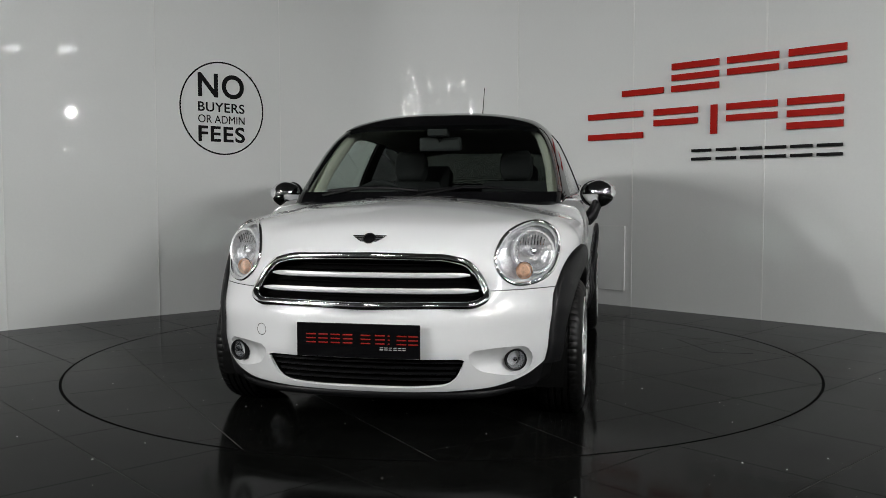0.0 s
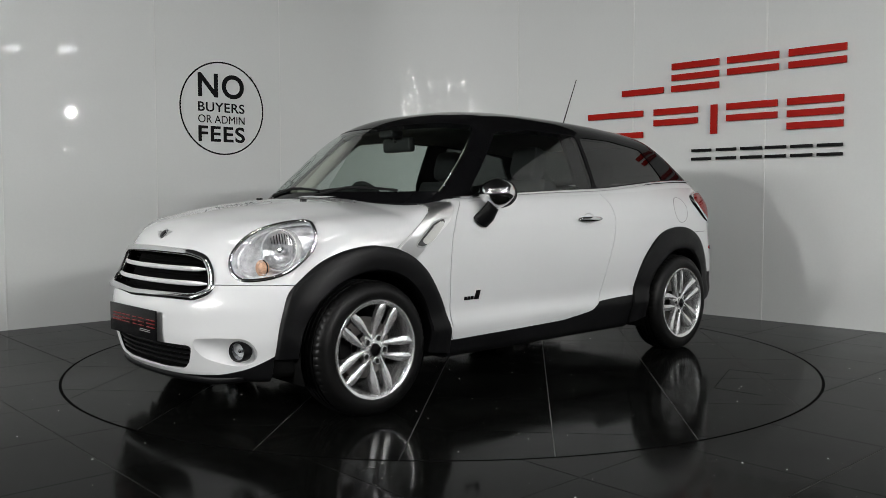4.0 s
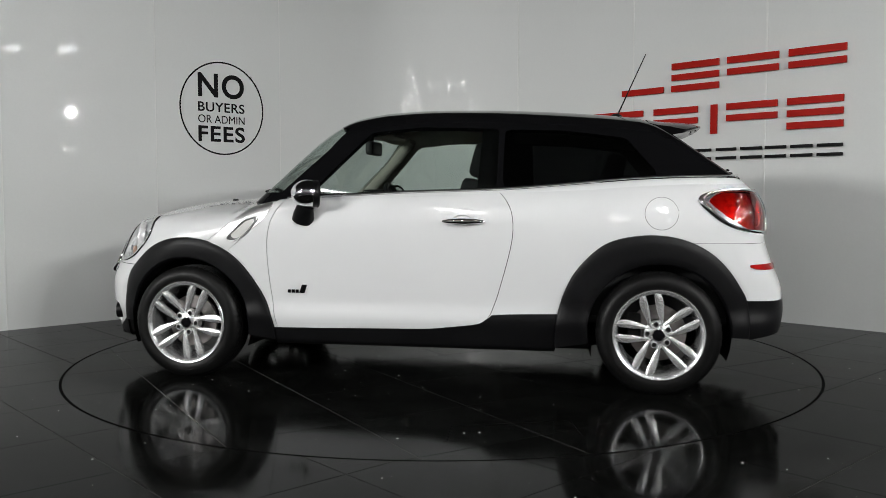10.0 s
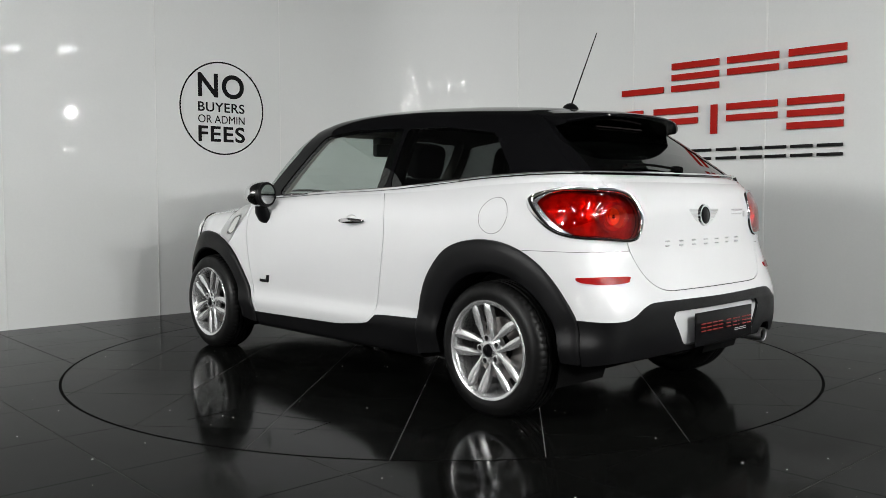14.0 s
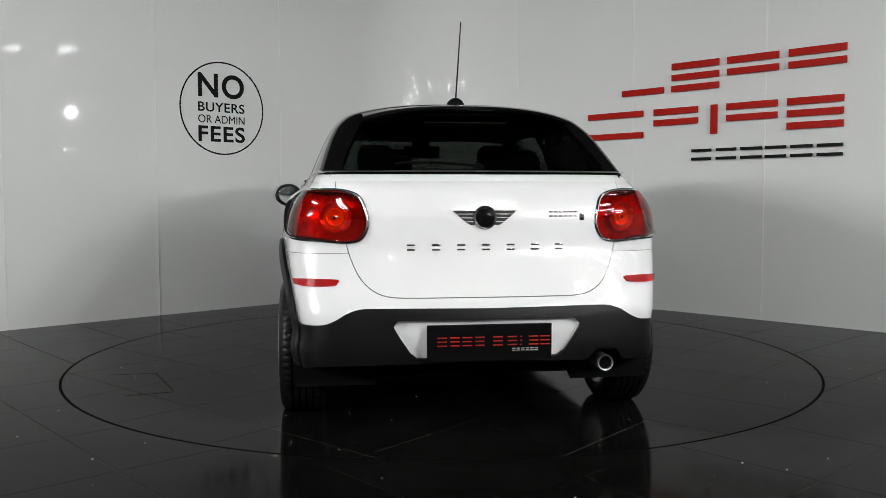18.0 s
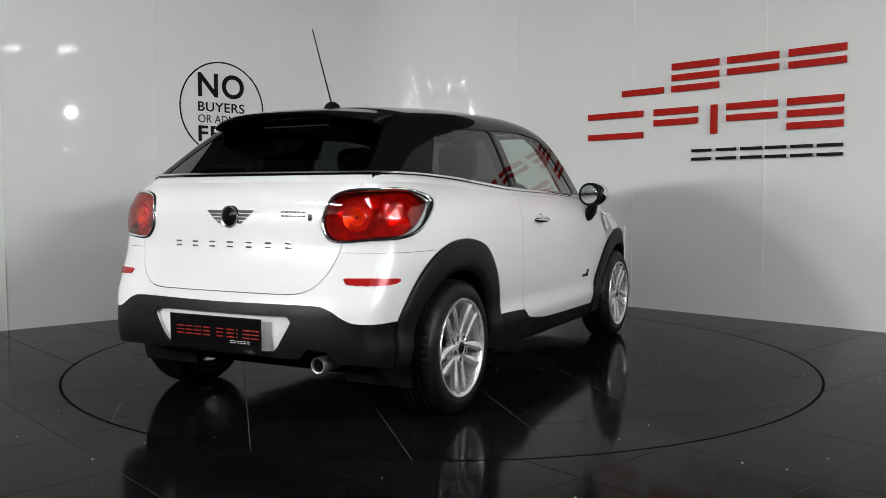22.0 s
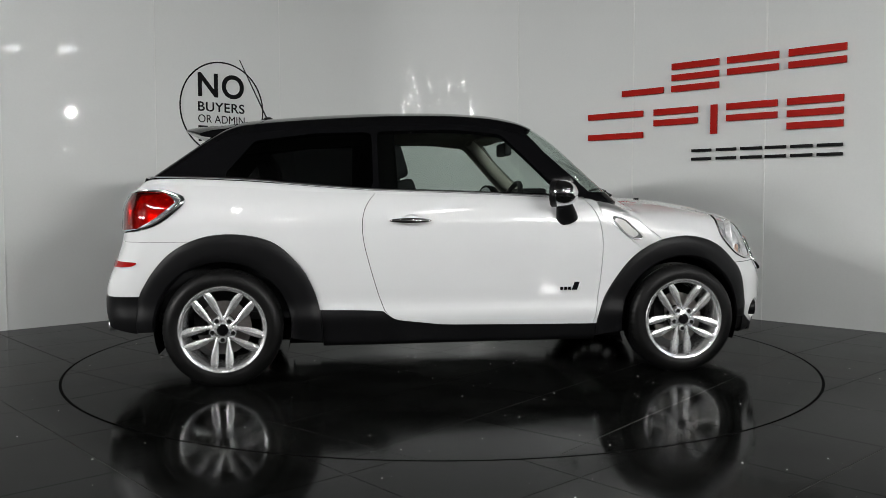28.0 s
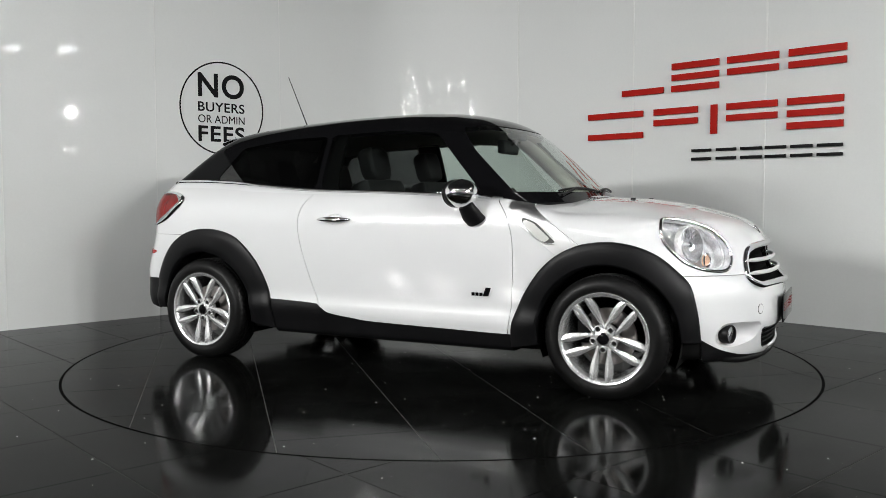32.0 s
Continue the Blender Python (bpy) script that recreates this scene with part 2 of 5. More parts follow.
def shell(F, lo, hi, step, pull=(0.8, 0.3, 0.5)):
    """The skin of the body F < 0, as a fine net cast onto it from a box."""
    lo, hi = np.array(lo, float), np.array(hi, float)
    n = np.maximum(1, np.round((hi - lo) / step).astype(int))
    index, V, faces = {}, [], []

    def vert(i, j, k):
        key = (i, j, k)
        if key not in index:
            index[key] = len(V)
            V.append(lo + (hi - lo) * np.array(key) / n)
        return index[key]
    for ax in range(3):
        u, v = (ax + 1) % 3, (ax + 2) % 3
        for side in (0, n[ax]):
            for a in range(n[u]):
                for b in range(n[v]):
                    q = []
                    for da, db in ((0, 0), (1, 0), (1, 1), (0, 1)):
                        key = [0, 0, 0]
                        key[ax], key[u], key[v] = side, a + da, b + db
                        q.append(vert(*key))
                    faces.append(tuple(q) if side else tuple(q[::-1]))
    V = np.array(V)
    c = (lo + hi) / 2
    o = c + (V - c) * np.array(pull)
    d = V - o
    return cast(F, o, d), faces


# ---- the hall ----
CORNER, ROUND, RUN = Vector((0.0, 4.1, 0)), 1.1, 8.0
L_DIR, R_DIR = Vector((-0.7315, -0.682, 0)).normalized(), Vector((0.7115, -0.7027, 0)).normalized()
WALL_H = 3.3


def wall_line():
    """The foot of the panelled wall, from the far end of one leg round the coved corner to the other."""
    a, b = CORNER + L_DIR * ROUND, CORNER + R_DIR * ROUND
    half = L_DIR.angle(R_DIR) / 2
    r = ROUND * math.tan(half)
    mid = CORNER + (L_DIR + R_DIR).normalized() * (ROUND / math.cos(half))
    s, e = a - mid, b - mid
    turn = math.atan2(s.cross(e).z, s.dot(e))
    arc = [mid + Matrix.Rotation(turn * k / 24, 3, "Z") @ s for k in range(25)]
    return a, b, arc


def sheet_wall(name, pts, label):
    bm = bmesh.new()
    back = []
    for i, p in enumerate(pts):
        d = (pts[min(i + 1, len(pts) - 1)] - pts[max(i - 1, 0)]).normalized()
        back.append(p + Vector((-d.y, d.x, 0)) * 0.12)
    rows = [[bm.verts.new((q.x, q.y, z)) for q in line] for line, z in ((pts, 0), (pts, WALL_H), (back, WALL_H), (back, 0))]
    for a in range(4):
        A, B = rows[a], rows[(a + 1) % 4]
        for i in range(len(pts) - 1):
            bm.faces.new((A[i], A[i + 1], B[i + 1], B[i]))
    bm.faces.new([r[0] for r in rows])
    bm.faces.new([r[-1] for r in rows])
    bmesh.ops.recalc_face_normals(bm, faces=bm.faces)
    return tagged(part(name, bm, WALL), label, "wall", kind="structure")


wa, wb, arc = wall_line()
sheet_wall("wall_west", [CORNER + L_DIR * RUN, wa], "glossy white wall panelling with fine upright joints")
sheet_wall("wall_corner", arc, "glossy white panelling bent round the corner")
sheet_wall("wall_east", [wb, CORNER + R_DIR * RUN], "glossy white wall panelling with fine upright joints")


def seam(name, at, d, wide=0.012):
    n = Vector((0, -1, 0)) - d * d.dot(Vector((0, -1, 0)))
    n.normalize()
    bm = box((wide, 0.005, WALL_H), (0, 0, 0), 0.001)
    m = Matrix.Translation(at + n * 0.001 + Vector((0, 0, WALL_H / 2))) @ Matrix.Rotation(math.atan2(d.y, d.x), 4, "Z")
    bmesh.ops.transform(bm, matrix=m, verts=bm.verts)
    return tagged(part(name, bm, SEAM), "narrow white joint strip between wall panels", "joint strip", "wall joints", "structure")


for dist in (2.1, 3.33, 4.55, 5.77, 6.99):
    seam("trim_joint", CORNER + L_DIR * dist, L_DIR, 0.006)
for dist in (1.1, 2.46, 3.7, 4.93, 6.15, 7.37):
    seam("trim_joint", CORNER + R_DIR * dist, R_DIR, 0.014)

# access hatch low on the wall, beside a joint
hatch = part("wall_hatch", box((0.45, 0.03, 0.6), (0, 0, 0), 0.003), WALL)
hatch.matrix_basis = Matrix.Translation(CORNER + R_DIR * 2.17 + Vector((-0.7027, -0.7115, 0)) * 0.004 + Vector((0, 0, 0.447))) @ Matrix.Rotation(math.atan2(R_DIR.y, R_DIR.x), 4, "Z")
# edge light and shade in colour: pale top and right, grey bottom and left
for w, h, x, z, edge in ((0.452, 0.005, 0, 0.2985, SEAM), (0.452, 0.008, 0, -0.303, HALL), (0.014, 0.6, 0.22, 0, SEAM), (0.006, 0.6, -0.227, 0, HALL)):
    part("edge_tone_strip", box((w, 0.01, h), (x, -0.012, z), 0.0015), edge, hatch)
tagged(hatch, "square white access hatch set in the wall panelling", "hatch")

# plain unseen shell added to close the hall behind the camera and tone reflections
def slab(name, size, at, material, label, cat):
    return tagged(part(name, box(size, at), material, smooth=False), label, cat, kind="structure")


slab("ceiling", (26, 26, 0.2), (0, -6, 3.4), CEILING, "plain painted hall ceiling, unseen and added", "ceiling")
slab("wall_south", (26, 0.2, 3.3), (0, -18, 1.65), HALL, "plain grey hall wall, unseen and added", "wall")
slab("wall_far_west", (0.2, 24, 3.3), (-12, -6, 1.65), HALL, "plain grey hall wall, unseen and added", "wall")
slab("wall_far_east", (0.2, 24, 3.3), (12, -6, 1.65), HALL, "plain grey hall wall, unseen and added", "wall")
slab("wall_north", (26, 0.2, 3.3), (0, 6, 1.65), HALL, "plain grey hall wall, unseen and added", "wall")


# ceiling lights
def ceiling_light(run=1.5, rows=(-0.055, 0.055), label="twin-tube fluorescent light with white housing, out of view on the ceiling"):
    root = new("ceiling_light")
    part("housing", box((run + 0.05, 0.2, 0.06), (0, 0, -0.03), 0.01), HOUSING, root)
    for y in rows:
        part("tube", tube([(-run / 2 + 0.01, y, -0.085), (run / 2 - 0.01, y, -0.085)], 0.018, 10), TUBE, root, "lit white fluorescent tube")
    return tagged(root, label, "ceiling light", "hall ceiling lights")


first = ceiling_light()
spots = [(x, -11.0, 90) for x in (-7.2, -3.6, 0.0, 3.6, 7.2)] + [(x, -7.4, 90) for x in (0.0, 3.6, 7.2)]
# the last four are unseen, added to brighten the right wall and floor
spots += [(1.2, -4.2, 90), (-1.2, -4.2, 90), (3.0, -4.0, 90), (4.2, -4.7, 90), (5.4, -5.3, 90), (6.6, -5.8, 90)]
for i, (x, y, rz) in enumerate(spots):
    m = pose(x, y, 3.3, 0, 0, rz)
    if i:
        copy_thing(first, m)
    else:
        first.matrix_basis = m


# unseen light added on the left to balance those on the right
lone = ceiling_light(1.0, (-0.055, 0.055), "added unseen twin-tube light with white housing on the ceiling")
lone.matrix_basis = pose(-2.7, -3.2, 3.3, 0, 0, -62)
short = ceiling_light(0.36, (0.0,), "short single-tube light with white housing on the ceiling")
short.matrix_basis = pose(2.61, -2.42, 3.3, 0, 0, 15)
copy_thing(short, pose(2.81, -1.68, 3.3, 0, 0, 105))


def flood(at, toward, glow=SPOT, k=1.0):
    root = new("floodlight")
    root.matrix_basis = look(at, toward)
    part("housing", turned([(r * k, h) for r, h in ((0.0, 0.16), (0.08, 0.15), (0.125, 0.03), (0.135, 0.0), (0.122, 0.0))], 32, "z"), HOUSING, root)
    part("lamp_glass", turned([(0.0, 0.012), (0.12 * k, 0.012)], 32, "z"), glow, root, "lit round lamp glass")
    up = root.matrix_basis.inverted().to_3x3() @ Vector((0, 0, 1))
    part("bracket", tube([Vector((0, 0, 0.14)), Vector((0, 0, 0.14)) + up * (3.31 - at[2])], 0.014), HOUSING, root)
    return tagged(root, "round white floodlight hung out of view on a bracket", "floodlight", "hall floodlights")


def wall_light(at, run):
    root = new("wall_light")
    root.matrix_basis = pose(*at, 0, 0, 90)
    part("housing", box((run + 0.04, 0.05, 0.07), (0, -0.025, 0), 0.008), HOUSING, root)
    part("tube", tube([(-run / 2, 0.012, 0), (run / 2, 0.012, 0)], 0.014, 8), TUBE, root, "lit white tube")
    return tagged(root, "small lit strip light on the hall wall", "wall light", "hall wall lights")


wall_light((11.89, -4.5, 1.99), 0.7)
wall_light((11.89, -6.42, 2.29), 0.3)
flood((6.9, -3.75, 2.72), (0, 0.5, 0.8), SPOT, 0.62)
# unseen floods added to light the walls and throw the car's shadow there
for x, y in ((-5.8, -6.2), (-6.8, -7.0), (-8.2, -6.6), (-9.4, -6.4), (5.0, -7.6), (4.4, -8.4)):
    flood((x, y, 3.0), (0, 1.0, 1.0), FLOOD, 1.4)

# ---- floor and turntable ----
R_DISC, T = 2.26, 0.6
GRID = radians(42.3)


def tile_cells(turn, shift, reach):
    c, s = math.cos(turn), math.sin(turn)
    n = int(reach / T) + 2
    for i in range(-n, n):
        for j in range(-n, n):
            u, v = (i + 0.5) * T + shift[0], (j + 0.5) * T + shift[1]
            yield c * u - s * v, s * u + c * v, u, v


floor = tagged(part("floor", box((26, 26, 0.2), (0, -6, -0.1022)), GROUT, smooth=False), "polished black floor tiles with thin grey joints", "floor", kind="structure")
TILE_H = 0.002


def tile_mesh(cx, cy, turn, keep, n=1, gap=0.002):
    """One tile as a sheet at height 0, cut to the region keep < 0, with folded edges."""
    c, s = math.cos(turn), math.sin(turn)
    h = T / 2 - gap
    V, F = [], []
    for i in range(n + 1):
        for j in range(n + 1):
            u, v = -h + 2 * h * i / n, -h + 2 * h * j / n
            V.append((cx + c * u - s * v, cy + s * u + c * v, 0.0))
    for i in range(n):
        for j in range(n):
            a = i * (n + 1) + j
            F.append((a, a + n + 1, a + n + 2, a + 1))
    mesh = (np.array(V), F)
    if keep is not None:
        mesh = split(mesh, keep)[0]
    return edged(mesh, TILE_H) if len(mesh[1]) else mesh


def lay(parent, turn, shift, reach, near, rule, cut_at, keep):
    """Tiles as pieces near the turntable, the rest of them joined."""
    whole = None
    rest_v, rest_f = [], []
    for x, y, u, v in tile_cells(turn, shift, reach):
        r = math.hypot(x, y)
        if not rule(x, y, r):
            continue
        cut = abs(r - cut_at) < 0.45
        if r > near:
            V, F = tile_mesh(x, y, turn, None)
            k = len(rest_v)
            rest_v += [tuple(p) for p in V]
            rest_f += [tuple(i + k for i in f) for f in F]
            continue
        if cut:
            V, F = tile_mesh(x, y, turn, keep, 12)
            if len(F):
                from_mesh("tile", V, F, TILE, parent, smooth=False)
            continue
        if whole is None:
            V, F = tile_mesh(0, 0, turn, None)
            whole = from_mesh("tile", V, F, TILE, parent, smooth=False)
            whole.location = (x, y, 0)
        else:
            ob = new("tile", whole.data)
            ob.parent, ob.location = parent, (x, y, 0)
    if rest_v:
        ob = from_mesh("tiling", rest_v, rest_f, TILE, parent, smooth=False)
        ob["kind"] = "stuff"


def in_room(x, y, r):
    p = Vector((x, y, 0)) - CORNER
    nl, nr = Vector((-L_DIR.y, L_DIR.x, 0)), Vector((R_DIR.y, -R_DIR.x, 0))
    return p.dot(nl) > -0.5 and p.dot(nr) > -0.5 and r > R_DISC - 0.45 and -17.5 < y and abs(x) < 11.5


lay(floor, GRID, (0.515, 0.25), 17, 4.3, in_room, R_DISC, lambda V: R_DISC + 0.007 - np.hypot(V[:, 0], V[:, 1]))

turntable = new("turntable")
tagged(turntable, "round black tiled turntable set flush in the floor", "turntable")
part("base", turned([(0.0, -0.0014), (R_DISC - 0.012, -0.0014), (R_DISC - 0.012, -0.002)], 160, "z"), GROUT, turntable)
part("edge_ring", turned([(R_DISC - 0.0095, -0.002), (R_DISC - 0.0095, -0.0002), (R_DISC - 0.004, -0.0002), (R_DISC - 0.004, -0.002)], 200, "z", close=True), RIM_GAP, turntable, "thin dark edge ring")
lay(turntable, radians(-48.32), (0.545, 0.015), R_DISC, 9.0, lambda x, y, r: r < R_DISC + 0.45, R_DISC, lambda V: np.hypot(V[:, 0], V[:, 1]) - (R_DISC - 0.008))
ring = tagged(part("floor_gap", turned([(R_DISC - 0.004, -0.002), (R_DISC + 0.010, -0.002), (R_DISC + 0.010, -0.0012), (R_DISC - 0.004, -0.0012)], 200, "z", close=True), RIM_GAP), "dark gap round the turntable", "gap", kind="structure")

# a lift-out lid in the turntable, seen by its fine gap
LID = [(-0.394, 1.974), (-0.3745, 1.72), (-0.881, 1.531), (-0.94, 1.766)]
for i in range(3):
    (x0, y0), (x1, y1) = LID[i], LID[i + 1]
    part("lid_gap", tube([(x0, y0, -0.0018), (x1, y1, -0.0018)], 0.0028, 6), RIM_GAP, turntable)

# grit and scuffs on the tiles
GRIT = mat("pale_grit", (0.6, 0.6, 0.58), 0.7, vary=0.2)


def grit(name, n, place):
    rng = random.Random(7)
    V, F = [], []
    while len(V) < n * 5:
        x, y = place(rng)
        if x is None:
            continue
        r = 0.0015 + 0.0042 * rng.random() ** 3
        k = len(V)
        a0 = rng.random() * 6.28
        for i in range(4):
            a = a0 + i * 1.57 + rng.random() * 0.5
            V.append((x + r * math.cos(a), y + r * math.sin(a) * 0.8, 0.0004))
        V.append((x, y, 0.0004 + r * 0.6))
        F += [(k + i, k + (i + 1) % 4, k + 4) for i in range(4)]
    return V, F


def on_disc(rng):
    r, a = 2.2 * rng.random() ** 0.5, rng.random() * 6.283
    return r * math.cos(a), r * math.sin(a)


def off_disc(rng):
    x, y = rng.uniform(-2.6, 3.6), rng.uniform(-4.2, 1.2)
    if math.hypot(x, y) < 2.3 or y > 3.4 - abs(x) or (x < 0 and rng.random() < 0.6):
        return None, None
    return x, y


V, F = grit("grit", 260, on_disc)
ob = from_mesh("floor_grit", V, F, GRIT, turntable, smooth=False)
ob["kind"] = "stuff"
V, F = grit("grit", 230, off_disc)
tagged(from_mesh("grit", V, F, GRIT, None, smooth=False), "pale specks of grit on the black floor tiles", "grit", kind="stuff")


# ---- the car: its body as smooth volumes (x forward, y left, z up) ----
car = new("car")
tagged(car, "white three-door compact crossover car with gloss black roof on the turntable", "car")

side_z = smooth_curve([0.15, 0.28, 0.36, 0.43, 0.52, 0.64, 0.76, 0.86, 0.93, 0.98, 1.02, 1.06, 1.12],
                      [0.79, 0.822, 0.841, 0.831, 0.842, 0.856, 0.866, 0.868, 0.856, 0.836, 0.808, 0.772, 0.70])
nose_z = smooth_curve([0.12, 0.2, 0.3, 0.4, 0.5, 0.6, 0.7, 0.78, 0.86, 0.95, 1.1],
                      [1.95, 2.005, 2.037, 2.06, 2.06, 2.03, 1.992, 1.966, 1.935, 1.89, 1.82])
tail_z = smooth_curve([0.2, 0.3, 0.42, 0.52, 0.58, 0.66, 0.8, 0.93, 1.02, 1.08, 1.14],
                      [-1.88, -1.97, -1.99, -1.985, -1.968, -1.935, -1.893, -1.886, -1.85, -1.795, -1.71])
hood_x = smooth_curve([-1.9, -1.63, -1.19, -0.97, -0.47, 0.0, 0.5, 0.8, 0.9, 1.0, 1.25, 1.5, 1.65, 1.8, 1.9, 1.97, 2.05],
                      [1.122, 1.118, 1.102, 1.086, 1.05, 1.036, 1.014, 1.002, 1.010, 1.013, 1.005, 0.978, 0.948, 0.905, 0.855, 0.80, 0.70])


def body_width(x, z):
    front = np.clip((x - 0.9) / 1.0, 0, 2)
    back = np.clip((-1.0 - x) / 0.9, 0, 2)
    return side_z(z) - 0.055 * front**2.2 - 0.085 * back**2.2


def body(x, y, z):
    a = np.abs(y)
    side = a - body_width(x, z)
    top = z - (hood_x(x) - 0.055 * np.clip((x - 0.75) / 0.3, 0, 1) * (a / 0.6) ** 2)
    nose = x - (nose_z(z) - (0.22 * a**2 + 0.65 * a**4) * (1 + (0.35 - 0.28 * np.clip((a - 0.5) / 0.25, 0, 1)) * np.clip((z - 0.58) / 0.2, 0, 1)))
    tail = (tail_z(z) + 0.11 * a**2 + 0.40 * a**8) - x
    k = 0.03 + 0.11 * np.clip((x - 0.8) / 0.5, 0, 1)
    f = smax(side, top, k)
    f = smax(f, nose, 0.10)
    f = smax(f, tail, 0.07)
    return smax(f, 0.19 - z, 0.04)


# cabin volume
roof_x = smooth_curve([-1.62, -1.475, -1.29, -1.034, -0.685, -0.337, -0.05, 0.206, 0.412, 0.6, 0.8],
                      [1.408, 1.43, 1.458, 1.487, 1.514, 1.53, 1.534, 1.524, 1.492, 1.44, 1.36])
cab_z = smooth_curve([0.95, 1.02, 1.1, 1.2, 1.3, 1.4, 1.5], [0.80, 0.785, 0.757, 0.717, 0.672, 0.62, 0.56])


def cab_width(x, z):
    back = np.clip((-0.5 - x) / 1.0, 0, 2)
    front = np.clip((x - 0.2) / 0.7, 0, 2)
    return cab_z(z) - 0.052 * back**1.6 - 0.065 * front**2


def screen_x(y, z):
    a = np.abs(y)
    return 1.0 - (z - 1.045) * 1.16 - 0.25 * np.clip(z - 1.3, 0, 1) ** 1.5 - 0.22 * a**2 - 0.25 * a**6


def cabin(x, y, z):
    a = np.abs(y)
    side = a - cab_width(x, z)
    top = z - (roof_x(x) - 0.06 * (a / 0.55) ** 2.8)
    scr = (x - screen_x(y, z)) * 0.65
    rear = ((-1.76 + (z - 1.11) * 1.42 + 0.16 * a**2) - x) * 0.57
    f = smax(side, top, 0.07)
    f = smax(f, scr, 0.05)
    f = smax(f, rear, 0.05)
    return smax(f, hood_x(x) - 0.045 - z, 0.004)


ABS = lambda V: np.abs(V[:, 1])
XZ = lambda V: V[:, [0, 2]]
AYZ = lambda V: np.stack([np.abs(V[:, 1]), V[:, 2]], 1)
GAP = 0.0018

HUB_Z, HUB_R, TYRE_R = 0.308, 1.297, 0.308
arch_f = outline([(1.745, 0.30), (1.735, 0.42), (1.70, 0.572), (1.638, 0.648), (1.549, 0.722), (1.448, 0.768), (1.331, 0.789), (1.232, 0.783), (1.154, 0.766),
                  (1.058, 0.722), (0.960, 0.64), (0.863, 0.503), (0.807, 0.38), (0.787, 0.292), (0.785, 0.22)], False, 4)
arch_r = outline([(-0.765, 0.22), (-0.772, 0.32), (-0.785, 0.41), (-0.818, 0.517), (-0.875, 0.626), (-0.973, 0.732), (-1.069, 0.788), (-1.206, 0.815), (-1.345, 0.811),
                  (-1.462, 0.778), (-1.562, 0.72), (-1.642, 0.64), (-1.701, 0.553), (-1.737, 0.48), (-1.752, 0.37), (-1.752, 0.29)], False, 4)
arch_f_poly = np.vstack([arch_f, [[0.785, 0.0], [1.745, 0.0]]])
arch_r_poly = np.vstack([arch_r, [[-1.75, 0.0], [-0.765, 0.0]]])
door_poly = np.vstack([
    outline([(0.713, 0.998), (0.774, 0.911), (0.806, 0.793), (0.808, 0.636), (0.789, 0.417), (0.768, 0.288)], False, 5),
    outline([(0.75, 0.286), (-0.042, 0.300), (-0.187, 0.312), (-0.348, 0.332), (-0.40, 0.354), (-0.43, 0.386)], False, 4),
    outline([(-0.465, 0.477), (-0.506, 0.614), (-0.542, 0.753), (-0.553, 0.852), (-0.541, 0.939), (-0.504, 1.005), (-0.462, 1.046)], False, 5),
    np.array([(-0.46, 1.3), (0.713, 1.3)])])
sill_x = smooth_curve([-0.8, -0.58, -0.44, -0.4, -0.348, -0.187, -0.042, 0.766, 0.8], [0.4, 0.394, 0.386, 0.352, 0.332, 0.312, 0.300, 0.288, 0.288])

white = shell(body, (-1.95, -0.88, 0.2), (2.02, 0.88, 1.08), 0.026)
# open the body under the cabin
under_cabin = lambda V: np.maximum.reduce([ABS(V) - (cab_width(V[:, 0], hood_x(V[:, 0])) - 0.015), V[:, 0] - screen_x(V[:, 1], 1.03) - 0.0, -1.70 - V[:, 0], 0.9 - V[:, 2]])
white = split(white, under_cabin)[1]
side_only = lambda V: 0.45 - ABS(V)
white = split(white, lambda V: np.maximum(inside(XZ(V), arch_f_poly), side_only(V)))[1]
white = split(white, lambda V: np.maximum(inside(XZ(V), arch_r_poly), side_only(V)))[1]
# sills and floor pan go to their own pieces
pan, white = split(white, lambda V: np.maximum(V[:, 2] - sill_x(V[:, 0]), np.maximum(V[:, 0] - 0.85, -0.85 - V[:, 0])))

# front: lower lip, bumper and bonnet
lip_y = smooth_curve([0.0, 0.3, 0.5, 0.62, 0.72, 0.8], [0.205, 0.21, 0.222, 0.25, 0.31, 0.42])
lip, white = split(white, lambda V: np.maximum(V[:, 2] - lip_y(ABS(V)), 1.0 - V[:, 0]))
front, white = split(white, lambda V: 1.2 - V[:, 0] + 0 * V[:, 2])
SEAM_Z = 0.624
bumper_f, bonnet_front = split(front, lambda V: V[:, 2] - (SEAM_Z - GAP))
bonnet_front = split(bonnet_front, lambda V: V[:, 2] - (SEAM_Z + GAP))[1]
cut_line = lambda V: V[:, 0] - (1.169 - (V[:, 2] - 0.767) * 1.36)
mid_front, white = split(white, lambda V: 0.55 - V[:, 0])
bonnet_mid, rest = split(mid_front, lambda V: -(cut_line(V) - GAP))
fender = split(rest, lambda V: cut_line(V) + GAP)[0]
white = (np.vstack([white[0], fender[0]]), list(white[1]) + [tuple(i + len(white[0]) for i in f) for f in fender[1]])
bonnet = (np.vstack([bonnet_front[0], bonnet_mid[0]]), list(bonnet_front[1]) + [tuple(i + len(bonnet_front[0]) for i in f) for f in bonnet_mid[1]])
# doors
door, rest = split(white, lambda V: np.maximum(inside(XZ(V), door_poly), side_only(V)) + GAP)
white = split(rest, lambda V: np.maximum(inside(XZ(V), door_poly), side_only(V)) - GAP)[1]
fender, white = split(white, lambda V: 0.2 - V[:, 0])
